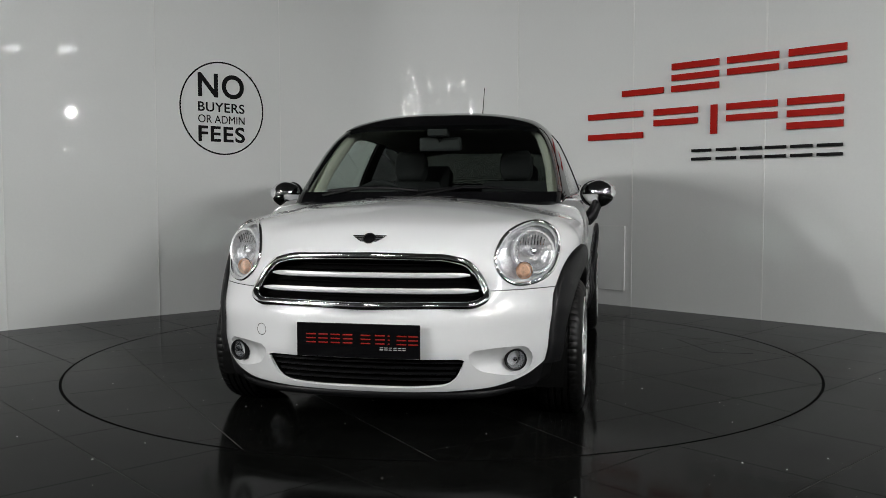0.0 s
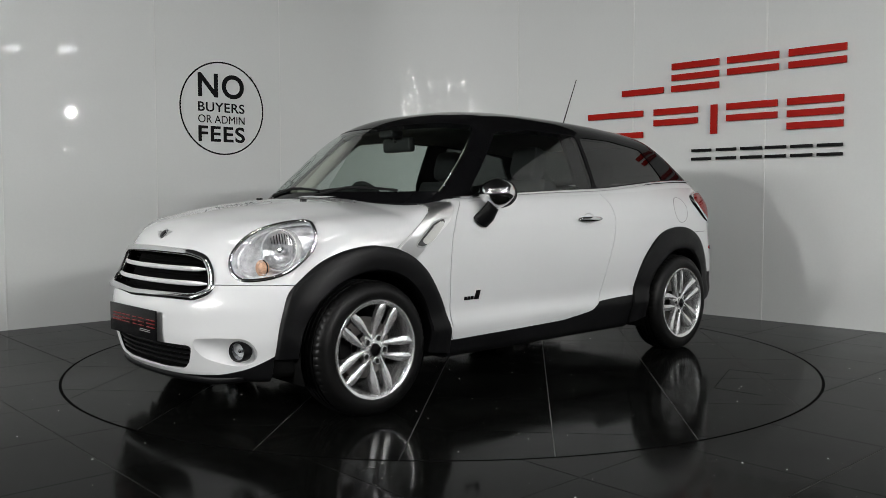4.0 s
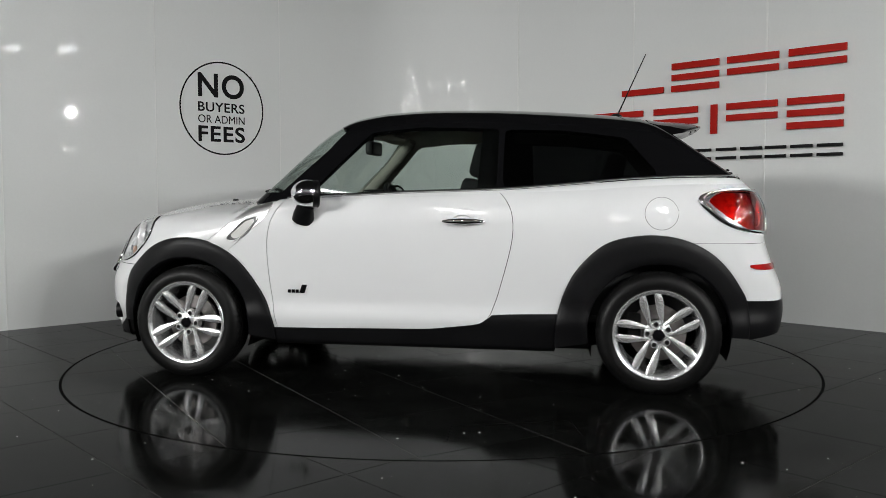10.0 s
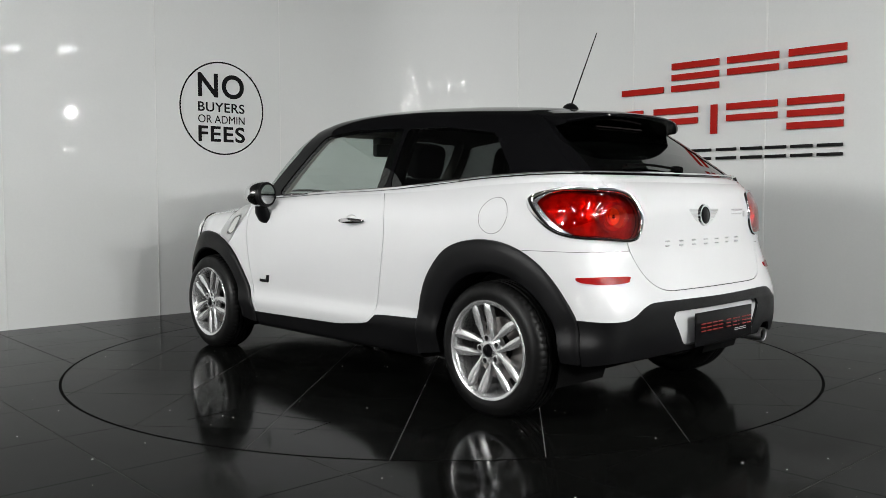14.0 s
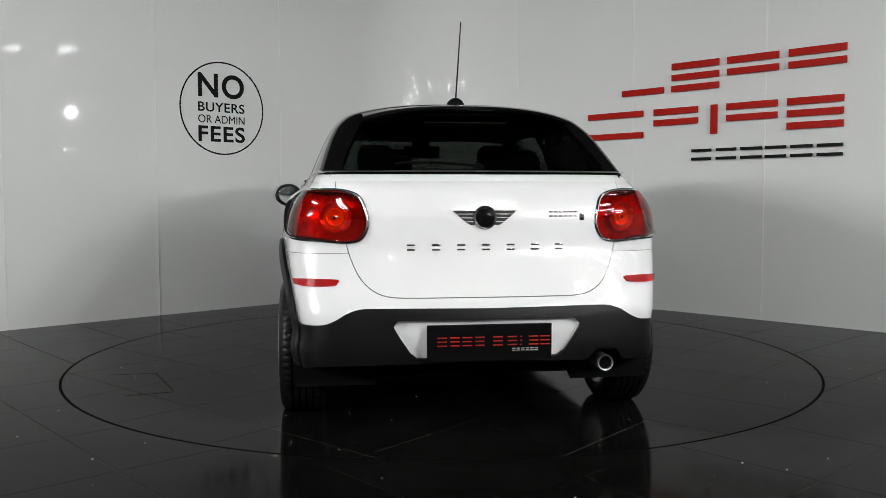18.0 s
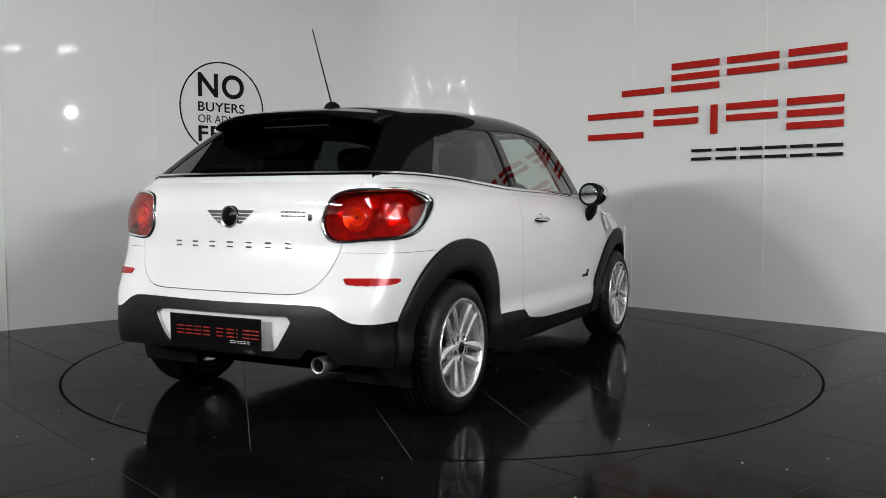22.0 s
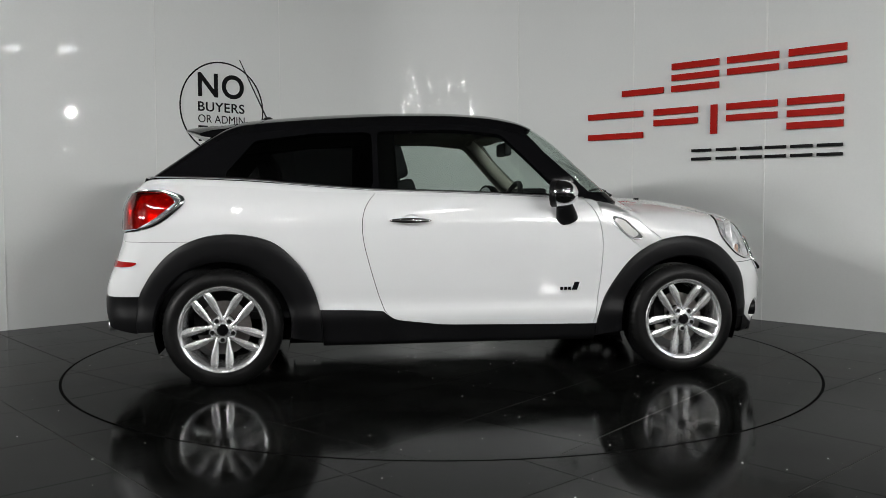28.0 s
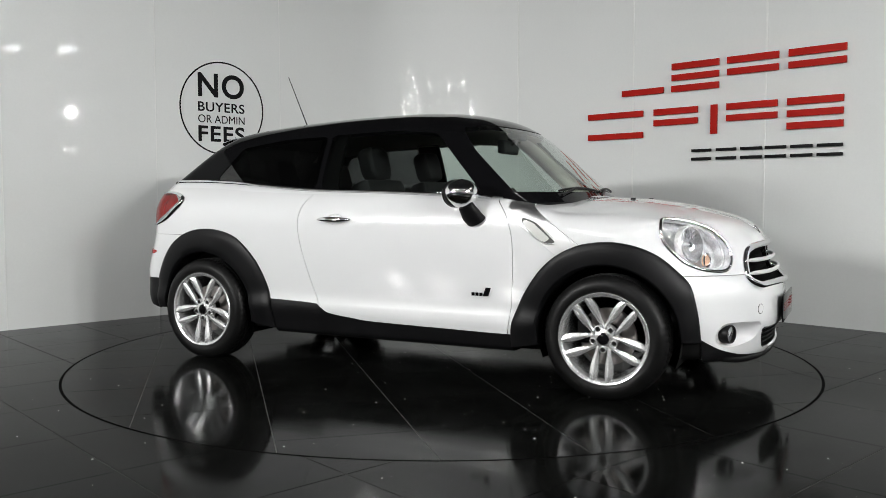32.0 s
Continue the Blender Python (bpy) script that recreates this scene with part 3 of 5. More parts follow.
# tail
tail_low = smooth_curve([0.0, 0.45, 0.52, 0.58, 0.63, 0.68, 0.76, 0.85], [0.552, 0.555, 0.553, 0.535, 0.505, 0.487, 0.482, 0.487])
gate_poly = np.vstack([[(-0.5, 0.595), (0.2, 0.595)], outline([(0.3, 0.595), (0.38, 0.597), (0.44, 0.608), (0.49, 0.637), (0.532, 0.686), (0.562, 0.755), (0.583, 0.825), (0.60, 0.9), (0.612, 1.0), (0.62, 1.06)], False, 5),
                       [(0.60, 1.3), (-0.5, 1.3)]])
gate_f = lambda V: np.maximum(inside(AYZ(V), gate_poly), V[:, 0] + 1.45)
low_tail, white = split(white, lambda V: np.maximum(V[:, 2] - tail_low(ABS(V)), V[:, 0] + 1.6))
low_tail = split(low_tail, lambda V: 0.27 + np.clip(-1.70 - V[:, 0], 0, 1) * 0.2 + 0.05 * np.clip(1.4 - ((V[:, 1] + 0.515) / 0.07) ** 2, 0, 1) - V[:, 2])[0]
tail_skin = white
tailgate, rest = split(white, lambda V: gate_f(V) + GAP)
white = split(rest, lambda V: gate_f(V) - GAP)[1]
bump_seam = lambda V: np.maximum(V[:, 2] - 0.775, V[:, 0] + 1.45)
bumper_r, rest = split(white, lambda V: np.maximum(bump_seam(V) + 0.001, 0.32 - V[:, 2]))
quarter = split(rest, lambda V: bump_seam(V) - 0.001)[1]
quarter = split(quarter, lambda V: 0.215 - V[:, 2])[0]


def halves(mesh):
    a, b = split(mesh, lambda V: -V[:, 1])
    return a, b


def skin(name, mesh, material, parent=car, label="", depth=0.012):
    V, F = edged(mesh, depth)
    return from_mesh(name, V, F, material, parent, label)



def joined(*meshes):
    V, F, k = [], [], 0
    for v, f in meshes:
        V.append(v)
        F += [tuple(i + k for i in q) for q in f]
        k += len(v)
    return np.vstack(V), F


def at_front(y, z, out=0.0):
    """The point of the nose straight ahead of (y, z)."""
    y, z = np.atleast_1d(np.asarray(y, float)), np.atleast_1d(np.asarray(z, float))
    o = np.stack([0 * y + 0.9, y, z], 1)
    p = cast(body, o, np.tile([1.0, 0, 0], (len(o), 1)), 1.4)
    p[:, 0] += out
    return p


def at_rear(y, z, out=0.0, F=None):
    y, z = np.atleast_1d(np.asarray(y, float)), np.atleast_1d(np.asarray(z, float))
    o = np.stack([0 * y - 1.2, y, z], 1)
    p = cast(F or body, o, np.tile([-1.0, 0, 0], (len(o), 1)), 1.4)
    p[:, 0] -= out
    return p


def at_side(x, z, out=0.0, F=None, s=1):
    x, z = np.atleast_1d(np.asarray(x, float)), np.atleast_1d(np.asarray(z, float))
    o = np.stack([x, 0 * x, z], 1)
    p = cast(F or body, o, np.tile([0, 1.0, 0], (len(o), 1)), 1.4)
    p[:, 1] = (p[:, 1] + out) * s
    return p


# lamp, grille and intake outlines, cut out of the skin
head_poly = outline([(0.525, 0.749), (0.544, 0.823), (0.585, 0.872), (0.65, 0.9), (0.712, 0.892), (0.757, 0.852), (0.772, 0.789), (0.759, 0.725),
                     (0.732, 0.678), (0.68, 0.65), (0.607, 0.647), (0.552, 0.685)], True, 4)
grille_poly = rounded([(0.512, 0.598), (0.47, 0.682), (0.42, 0.738), (0.33, 0.759), (0.0, 0.765), (-0.33, 0.759), (-0.42, 0.738), (-0.47, 0.682), (-0.512, 0.598),
                       (-0.46, 0.57), (0.0, 0.566), (0.46, 0.57)], 0.03, 4)
intake_poly = rounded([(0.43, 0.352), (0.385, 0.262), (0.34, 0.236), (0.2, 0.226), (-0.2, 0.226), (-0.34, 0.236), (-0.385, 0.262), (-0.43, 0.352)], 0.025, 4)
fog_poly = rounded([(0.445, 0.385), (0.56, 0.395), (0.66, 0.392), (0.685, 0.345), (0.67, 0.29), (0.62, 0.265), (0.56, 0.275), (0.47, 0.30), (0.435, 0.35)], 0.04, 4)
f_head = lambda V: np.maximum(inside(AYZ(V), head_poly), 1.4 - V[:, 0])
f_grille = lambda V: np.maximum(inside(V[:, [1, 2]], grille_poly), 1.4 - V[:, 0])
f_intake = lambda V: np.maximum(inside(V[:, [1, 2]], intake_poly), 1.4 - V[:, 0])
f_fog = lambda V: np.maximum(inside(AYZ(V), fog_poly), 1.4 - V[:, 0])
PZ = lambda V: np.stack([(np.abs(V[:, 1]) + V[:, 0]) / 1.41421, V[:, 2]], 1)
tail_poly = outline([(-0.970, 0.919), (-0.928, 1.003), (-0.853, 1.036), (-0.733, 1.041), (-0.64, 1.044), (-0.56, 1.03), (-0.488, 0.992), (-0.515, 0.925),
                     (-0.575, 0.866), (-0.66, 0.839), (-0.793, 0.829), (-0.911, 0.82), (-0.957, 0.845)], True, 4)
f_tail = lambda V: np.maximum(inside(PZ(V), tail_poly), V[:, 0] + 1.3)
lens_head, bonnet = split(bonnet, f_head)
gr_a, bonnet = split(bonnet, f_grille)
gr_b, bumper_f = split(bumper_f, f_grille)
grille_back = joined(gr_a, gr_b)
intake_back, bumper_f = split(bumper_f, f_intake)
fog_back, bumper_f = split(bumper_f, f_fog)
tailgate = split(tailgate, f_tail)[1]
quarter = split(quarter, f_tail)[1]
bumper_r = split(bumper_r, f_tail)[1]
lens_tail = split(tail_skin, f_tail)[0]
rec_poly = rounded([(0.40, 0.505), (0.39, 0.47), (0.31, 0.345), (-0.31, 0.345), (-0.39, 0.47), (-0.40, 0.505)], 0.03, 4)
plate_bay, low_tail = split(low_tail, lambda V: np.maximum(inside(V[:, [1, 2]], rec_poly), V[:, 0] + 1.4))


def moved(mesh, d):
    V, F = mesh
    return V + normals(V, F) * d, F


def pushed(mesh, v):
    return mesh[0] + np.array(v), mesh[1]
skin("bonnet", bonnet, PAINT)
skin("front_bumper", bumper_f, PAINT)
skin("front_lip", lip, PLASTIC, label="black plastic chin below the bumper")
for m in halves(fender):
    skin("front_wing", m, PAINT)
for m in halves(door):
    skin("door", m, PAINT)
for m in halves(quarter):
    skin("rear_quarter", m, PAINT)
skin("tailgate", tailgate, PAINT)
skin("rear_bumper", bumper_r, PAINT)
skin("rear_bumper_cover", low_tail, PLASTIC, label="black plastic rear bumper cover")

# dark backing shell put in for the shade seen through the panel gaps
inner = shell(lambda x, y, z: body(x, y, z) + 0.016, (-1.93, -0.86, 0.21), (2.0, 0.86, 1.06), 0.06)
inner = split(inner, lambda V: under_cabin(V) - 0.02)[1]
for hx in (HUB_R, -HUB_R):
    inner = split(inner, lambda V: np.maximum(np.hypot(V[:, 0] - hx, V[:, 2] - HUB_Z) - 0.36, 0.55 - ABS(V)))[1]
inner = split(inner, lambda V: np.maximum(V[:, 2] - 0.36, V[:, 0] + 1.62))[1]
for f in (f_head, f_grille, f_intake, f_fog, f_tail, lambda V: np.maximum(inside(V[:, [1, 2]], rec_poly), V[:, 0] + 1.4)):
    inner = split(inner, lambda V: f(V) - 0.012)[1]
from_mesh("gap_backing", *inner, DARK, car)

# cabin
cab = shell(cabin, (-1.7, -0.78, 1.0), (0.98, 0.78, 1.52), 0.024, pull=(0.7, 0.3, 0.4))
cab = split(cab, lambda V: V[:, 2] - (hood_x(V[:, 0]) - 0.03))[1]
win_door = rounded([(0.60, 1.028), (0.262, 1.375), (-0.02, 1.40), (-0.455, 1.385), (-0.455, 1.062)], 0.03)
win_quarter = rounded([(-0.485, 1.064), (-0.485, 1.38), (-0.8, 1.37), (-1.13, 1.325), (-1.30, 1.125), (-0.95, 1.102)], 0.03)
win_front = rounded([(-0.9, 1.04), (0.9, 1.04), (0.9, 1.36), (0.60, 1.405), (0.45, 1.425), (-0.45, 1.425), (-0.60, 1.405), (-0.9, 1.36)], 0.02)
screen_edge = lambda V: np.interp(V[:, 2], [1.0, 1.06, 1.2, 1.27, 1.4, 1.45], [0.79, 0.745, 0.592, 0.515, 0.405, 0.37]) - V[:, 0]
win_rear = rounded([(-0.60, 1.125), (0.60, 1.125), (0.545, 1.26), (0.48, 1.385), (-0.48, 1.385), (-0.545, 1.26)], 0.04)
YZ = lambda V: V[:, [1, 2]]
f_door = lambda V: np.maximum(inside(XZ(V), win_door), side_only(V))
f_quarter = lambda V: np.maximum(inside(XZ(V), win_quarter), side_only(V))
f_front = lambda V: np.maximum(inside(YZ(V), win_front), screen_edge(V))
f_rear = lambda V: np.maximum(inside(YZ(V), win_rear), V[:, 0] + 1.25)
g_door, cab = split(cab, f_door)
g_quarter, cab = split(cab, f_quarter)
g_front, cab = split(cab, f_front)
g_rear, cab = split(cab, f_rear)
roof, pillars = split(cab, lambda V: roof_x(V[:, 0]) - 0.13 - V[:, 2])


skin("roof", roof, GLOSS_BLACK, label="gloss black roof", depth=0.03)
for m in halves(pillars):
    skin("pillar", m, GLOSS_BLACK, label="gloss black window pillars", depth=0.03)
for m in halves(g_door):
    from_mesh("door_glass", *moved(m, -0.004), GLASS, car)
for m in halves(g_quarter):
    from_mesh("quarter_glass", *moved(m, -0.004), PRIVACY, car)
from_mesh("windscreen", *moved(g_front, -0.003), GLASS, car)
from_mesh("rear_window", *moved(g_rear, -0.003), SMOKED, car)


# ---- arches, sills, underside ----
skin("floor_pan", pan, PLASTIC, label="black plastic sills and floor pan", depth=0.02)


def arch(poly, hx, s):
    """Black cladding round a wheel opening: proud of the skin, with a lip turned in."""
    steps = [(0.0, 0.003), (0.02, 0.014), (0.10, 0.020), (0.35, 0.024), (0.7, 0.026), (0.92, 0.024), (1.0, 0.014), (1.02, -0.02), (1.02, -0.09)]
    n = len(poly)
    V, F = [], []
    for p in poly:
        d = p - np.array([hx, HUB_Z])
        q = np.array([hx, HUB_Z]) + d / np.linalg.norm(d) * 0.362
        V += [(*(p + (q - p) * v), out) for v, out in steps]
    V = np.array(V)
    y = at_side(V[:, 0], np.maximum(V[:, 1], 0.225))[:, 1]
    V = np.stack([V[:, 0], (y + V[:, 2]) * s, V[:, 1]], 1)
    k = len(steps)
    for i in range(n - 1):
        for j in range(k - 1):
            a = i * k + j
            f = (a, a + 1, a + k + 1, a + k)
            F.append(f if s < 0 else f[::-1])
    return from_mesh("wheel_arch_trim", V, F, PLASTIC, car, "matt black plastic wheel-arch trim")


for s in (1, -1):
    arch(arch_f, HUB_R, s)
    arch(arch_r[::1], -HUB_R, s)
    for hx in (HUB_R, -HUB_R):
        V, F = [], []
        for i in range(25):
            a = math.pi * (-0.12 + 1.24 * i / 24)
            for y in (0.45, 0.80):
                V.append((hx + 0.366 * math.cos(a), y * s, HUB_Z + 0.366 * math.sin(a)))
        for i in range(24):
            F.append((2 * i, 2 * i + 1, 2 * i + 3, 2 * i + 2))
        k = len(V)
        V += [(hx, 0.45 * s, HUB_Z)]
        F += [(k, 2 * i, 2 * i + 2) for i in range(24)]
        from_mesh("arch_liner", V, F, DARK, car)
for hx in (HUB_R, -HUB_R):
    part("axle", tube([(hx, -0.7, 0.29), (hx, 0.7, 0.29)], 0.035), DARK, car)
part("underbody", box((2.9, 1.1, 0.1), (0, 0, 0.24), 0.03), DARK, car)
part("sump", box((0.6, 0.7, 0.12), (1.35, 0, 0.22), 0.04), DARK, car)
part("exhaust_box", box((0.3, 0.7, 0.12), (-1.6, 0, 0.34), 0.04), DARK, car)

# ---- wheels (y outwards) ----
def tyre_mesh():
    half = [(0.222, 0.092), (0.232, 0.099), (0.25, 0.104), (0.268, 0.105), (0.284, 0.101), (0.298, 0.092), (0.309, 0.082), (0.314, 0.070),
            (0.3165, 0.060), (0.3165, 0.050), (0.309, 0.049), (0.309, 0.041), (0.3175, 0.040), (0.318, 0.020), (0.310, 0.019), (0.310, 0.011), (0.318, 0.010)]
    prof = half + [(r, -y) for r, y in half[::-1]]
    bm = turned(prof, 240, "y")
    for v in bm.verts:
        r = math.hypot(v.co.x, v.co.z)
        a = math.degrees(math.atan2(v.co.z, v.co.x))
        if r > 0.306 and abs(v.co.y) > 0.041 and int(round((a + 180) / 1.5)) % 4 == 0:
            k = 1 - 0.0032 / r
            v.co.x *= k
            v.co.z *= k
        if v.co.z < -HUB_Z + 0.0005:
            v.co.z = -HUB_Z + 0.0005
    return bm


def spoke(lat, base, turn):
    """One leaf-shaped spoke of a pair, lat to the side of the pair's line."""
    rows = [(0.040, 0.80, 0.0075, 0, -0.013), (0.060, 0.90, 0.0085, 0, -0.011), (0.085, 0.97, 0.011, 0, -0.009), (0.115, 1.05, 0.0165, 0, -0.006), (0.150, 1.14, 0.0195, 0, -0.002),
            (0.180, 1.17, 0.0195, 0, 0.001), (0.204, 1.12, 0.0155, 0, 0.003), (0.222, 1.0, 0.004, 0, 0.003)]
    bm = bmesh.new()
    rings = []
    for r, k, w, h, y in rows:
        c = lat * k
        sec = [(-w, -0.030), (-w * 1.05, -0.006), (-w * 0.35 * (1 if lat > 0 else 0.2), 0.0), (w * 0.35 * (0.2 if lat > 0 else 1), 0.0), (w * 1.05, -0.006), (w, -0.030)]
        rings.append([bm.verts.new((r, y + d, c + u)) for u, d in sec])
    for A, B in zip(rings, rings[1:]):
        for i in range(len(A) - 1):
            bm.faces.new((A[i], A[i + 1], B[i + 1], B[i]))
    bm.faces.new(rings[0])
    bm.faces.new(rings[-1][::-1])
    bmesh.ops.recalc_face_normals(bm, faces=bm.faces)
    bmesh.ops.transform(bm, matrix=Matrix.Rotation(turn, 4, "Y"), verts=bm.verts)
    return bm


def wheel(turn):
    root = new("wheel")
    part("tyre", tyre_mesh(), RUBBER, root, "black rubber road tyre").location = (0, -0.10, 0)
    rim = part("rim", turned([(0.232, -0.006), (0.233, 0.003), (0.229, 0.008), (0.221, 0.006), (0.213, 0.0), (0.208, -0.012), (0.204, -0.05), (0.198, -0.09), (0.196, -0.19), (0.225, -0.2)], 72, "y"), ALLOY, root, "silver alloy rim")
    part("hub", turned([(0.0, -0.010), (0.024, -0.010), (0.034, -0.011), (0.048, -0.014), (0.072, -0.026), (0.074, -0.05), (0.0, -0.05)], 40, "y"), ALLOY, root)
    part("hub_cap", turned([(0.0, -0.002), (0.024, -0.003), (0.0285, -0.006), (0.0285, -0.014)], 32, "y"), GLOSS_BLACK, root, "black round hub cap")
    part("cap_ring", turned([(0.0285, -0.004), (0.032, -0.005), (0.032, -0.014), (0.0285, -0.012)], 32, "y", close=True), CHROME, root)
    for i in range(5):
        a = radians(72 * i + turn)
        for s in (1, -1):
            part("spoke", spoke(0.0335 * s, 0, -a), ALLOY, root)
        b = a
        # near-black disc: the bolt, with its hole's shade in the colour
        shaded_bolt = turned([(0.0, -0.0125), (0.006, -0.0125), (0.0115, -0.0135), (0.0115, -0.03)], 14, "y", at=(0.056 * math.cos(b), 0.001, 0.056 * math.sin(b)))
        part("shaded_bolt", shaded_bolt, DARK, root)
        well = turned([(0.0115, -0.009), (0.0165, -0.0095), (0.0175, -0.024), (0.0115, -0.024)], 16, "y", at=(0.056 * math.cos(b), 0.001, 0.056 * math.sin(b)), close=True)
        part("bolt_seat", well, ALLOY, root)
    part("brake_disc", turned([(0.07, -0.09), (0.145, -0.09), (0.145, -0.11), (0.07, -0.11)], 48, "y", close=True), STEEL, root, "worn steel brake disc")
    part("drum", turned([(0.0, -0.07), (0.07, -0.07), (0.075, -0.12), (0.0, -0.13)], 32, "y"), DARK, root)
    part("caliper", box((0.07, 0.06, 0.14), (0.12, -0.1, 0.03), 0.015), DARK, root)
    return root


TURNS = {(1, 1): 41.4, (-1, 1): 5.5, (1, -1): 57.0, (-1, -1): 56.0}
for (fx, s), turn in TURNS.items():
    w = wheel(turn)
    w.parent = car
    w.matrix_basis = Matrix.Translation((HUB_R * fx, 0.872 * s, HUB_Z)) @ (Matrix.Identity(4) if s > 0 else Matrix.Rotation(math.pi, 4, "Z"))


# ---- nose ----
def front_line(poly, out=0.0, s=1):
    P = np.array(poly)
    return at_front(P[:, 0] * s, P[:, 1], out)


BOWL = mat("silvered_reflector", (0.95, 0.95, 0.96), 0.16, 0.42, vary=0.35, scale=45, bump=1.0, bump_scale=30)
REFLECTOR = mat("faceted_reflector", (0.85, 0.85, 0.86), 0.14, 0.7, vary=0.3, scale=30, bump=0.6, bump_scale=70)
CLEAR_GREY = mat("grey_lamp_housing", (0.42, 0.42, 0.43), 0.22, 0.85, vary=0.1)


def shrunk(mesh, k, push):
    V, F = mesh
    c = V.mean(0)
    return c + (V - c) * k + np.array(push), F


for s, m in zip((1, -1), halves(lens_head)):
    lamp = from_mesh("headlight", *edged(pushed(m, (-0.085, -0.02 * s, 0)), 0.02), BOWL, car, "round headlight with silvered reflector")
    from_mesh("lens", *moved(m, 0.004), LENS, lamp, "clear lamp lens")
    part("bezel", tube(front_line(head_poly, 0.003, s), 0.0095, 10, True), CHROME, lamp, "chrome bezel")
    V, F = m
    wall_v, wall_f = [], []
    loop = front_line(head_poly, 0.0, s)
    for p in loop:
        wall_v += [tuple(p), (p[0] - 0.087, p[1] - 0.02 * s, p[2])]
    n = len(loop)
    wall_f = [(2 * i, 2 * i + 1, (2 * i + 3) % (2 * n), (2 * i + 2) % (2 * n)) for i in range(n)]
    from_mesh("lamp_wall", wall_v, wall_f, BOWL, lamp)
    # main reflector and indicator face forwards
    c = at_front(0.672 * s, 0.775)[0]
    aim = Matrix.Translation((c[0] - 0.016, c[1], c[2])) @ Matrix.Rotation(radians(26 * s), 4, "Z") @ Matrix.Rotation(radians(-8), 4, "Y")
    bm = turned([(1.13 * r, h) for r, h in ((0.012, -0.046), (0.022, -0.044), (0.036, -0.039), (0.05, -0.03), (0.062, -0.018), (0.072, -0.002), (0.076, 0.002), (0.08, -0.004))], 18, "x")
    bmesh.ops.transform(bm, matrix=aim, verts=bm.verts)
    part("main_reflector", bm, REFLECTOR, lamp, smooth=False)
    bm = turned([(0.0, 0.0), (0.012, -0.002), (0.018, -0.012), (0.018, -0.05)], 20, "x")
    bmesh.ops.transform(bm, matrix=aim, verts=bm.verts)
    part("bulb_shield", bm, CHROME, lamp)
    # bright rings: round the main reflector, and inside the bezel
    bm = turned([(1.13 * r, h) for r, h in ((0.078, -0.012), (0.079, 0.002), (0.084, 0.004), (0.087, -0.003), (0.087, -0.03))], 40, "x")
    bmesh.ops.transform(bm, matrix=aim, verts=bm.verts)
    part("reflector_ring", bm, BOWL, lamp)
    # upright flutes across the top of the main reflector
    for k in range(-4, 5):
        dy = 0.0135 * k
        top = 0.083 * math.sqrt(max(0.0, 1 - (dy / 0.083) ** 2)) - 0.008
        rib = tube([(-0.030 + 0.010 * (dy / 0.06) ** 2, dy, 0.03), (-0.012 + 0.004 * (dy / 0.06) ** 2, dy, top)], 0.0028, 6)
        bmesh.ops.transform(rib, matrix=aim, verts=rib.verts)
        part("flute", rib, CHROME, lamp)
    rim_line = front_line(head_poly, -0.02, s)
    mid = rim_line.mean(0)
    part("inner_bezel", tube(mid + (rim_line - mid) * 0.91, 0.007, 8, True), BOWL, lamp)
    c2 = at_front(0.638 * s, 0.697)[0]
    aim2 = Matrix.Translation((c2[0] - 0.018, c2[1], c2[2])) @ Matrix.Rotation(radians(14 * s), 4, "Z")
    bm = turned([(0.0, 0.008), (0.015, 0.006), (0.026, -0.004), (0.03, -0.02)], 24, "x")
    bmesh.ops.transform(bm, matrix=aim2, verts=bm.verts)
    part("indicator", bm, AMBER, lamp, "amber indicator bulb")
    bm = turned([(0.03, -0.012), (0.036, 0.0), (0.039, -0.004)], 24, "x")
    bmesh.ops.transform(bm, matrix=aim2, verts=bm.verts)
    part("indicator_ring", bm, CHROME, lamp)

PIT = mat("black_mesh_plastic", (0.002, 0.002, 0.002), 0.85, vary=0.3, spec=0.05, bump=0.3, bump_scale=160)
BAR = mat("silver_bar_paint", (0.75, 0.75, 0.76), 0.3, 0.35, vary=0.03, coat=0.4)
grille = from_mesh("grille", *pushed(grille_back, (-0.07, 0, 0)), PIT, car, "black grille with chrome surround and silver bars")
edge_line = front_line(grille_poly, 0.002)
edge_line[:, 0] += 0.014 * np.clip((0.62 - edge_line[:, 2]) / 0.05, 0, 1)
part("surround", tube(edge_line, 0.0175, 12, True), CHROME, grille, "chrome grille surround")
loop = front_line(grille_poly, 0.0)
wv, n = [], len(loop)
for p in loop:
    wv += [tuple(p), (p[0] - 0.075, p[1], p[2])]
from_mesh("grille_wall", wv, [(2 * i, 2 * i + 1, (2 * i + 3) % (2 * n), (2 * i + 2) % (2 * n)) for i in range(n)], PIT, grille)
for z, w, mtl, r in ((0.688, 0.432, SATIN, 0.0115), (0.626, 0.468, SATIN, 0.0115)):
    ys = np.linspace(-w, w, 25)
    part("bar", tube(at_front(ys, ys * 0 + z, -0.006), [r * min(1, 0.35 + 6 * (1 - abs(y) / w)) for y in ys], 8, flat=0.75), BAR, grille, "silver grille bar")
for z, w in ((0.728, 0.36), (0.708, 0.39), (0.656, 0.42), (0.6, 0.46), (0.582, 0.45)):
    ys = np.linspace(-w, w, 17)
    part("slat", tube(at_front(ys, ys * 0 + z, -0.05), 0.003, 6), PIT, grille)

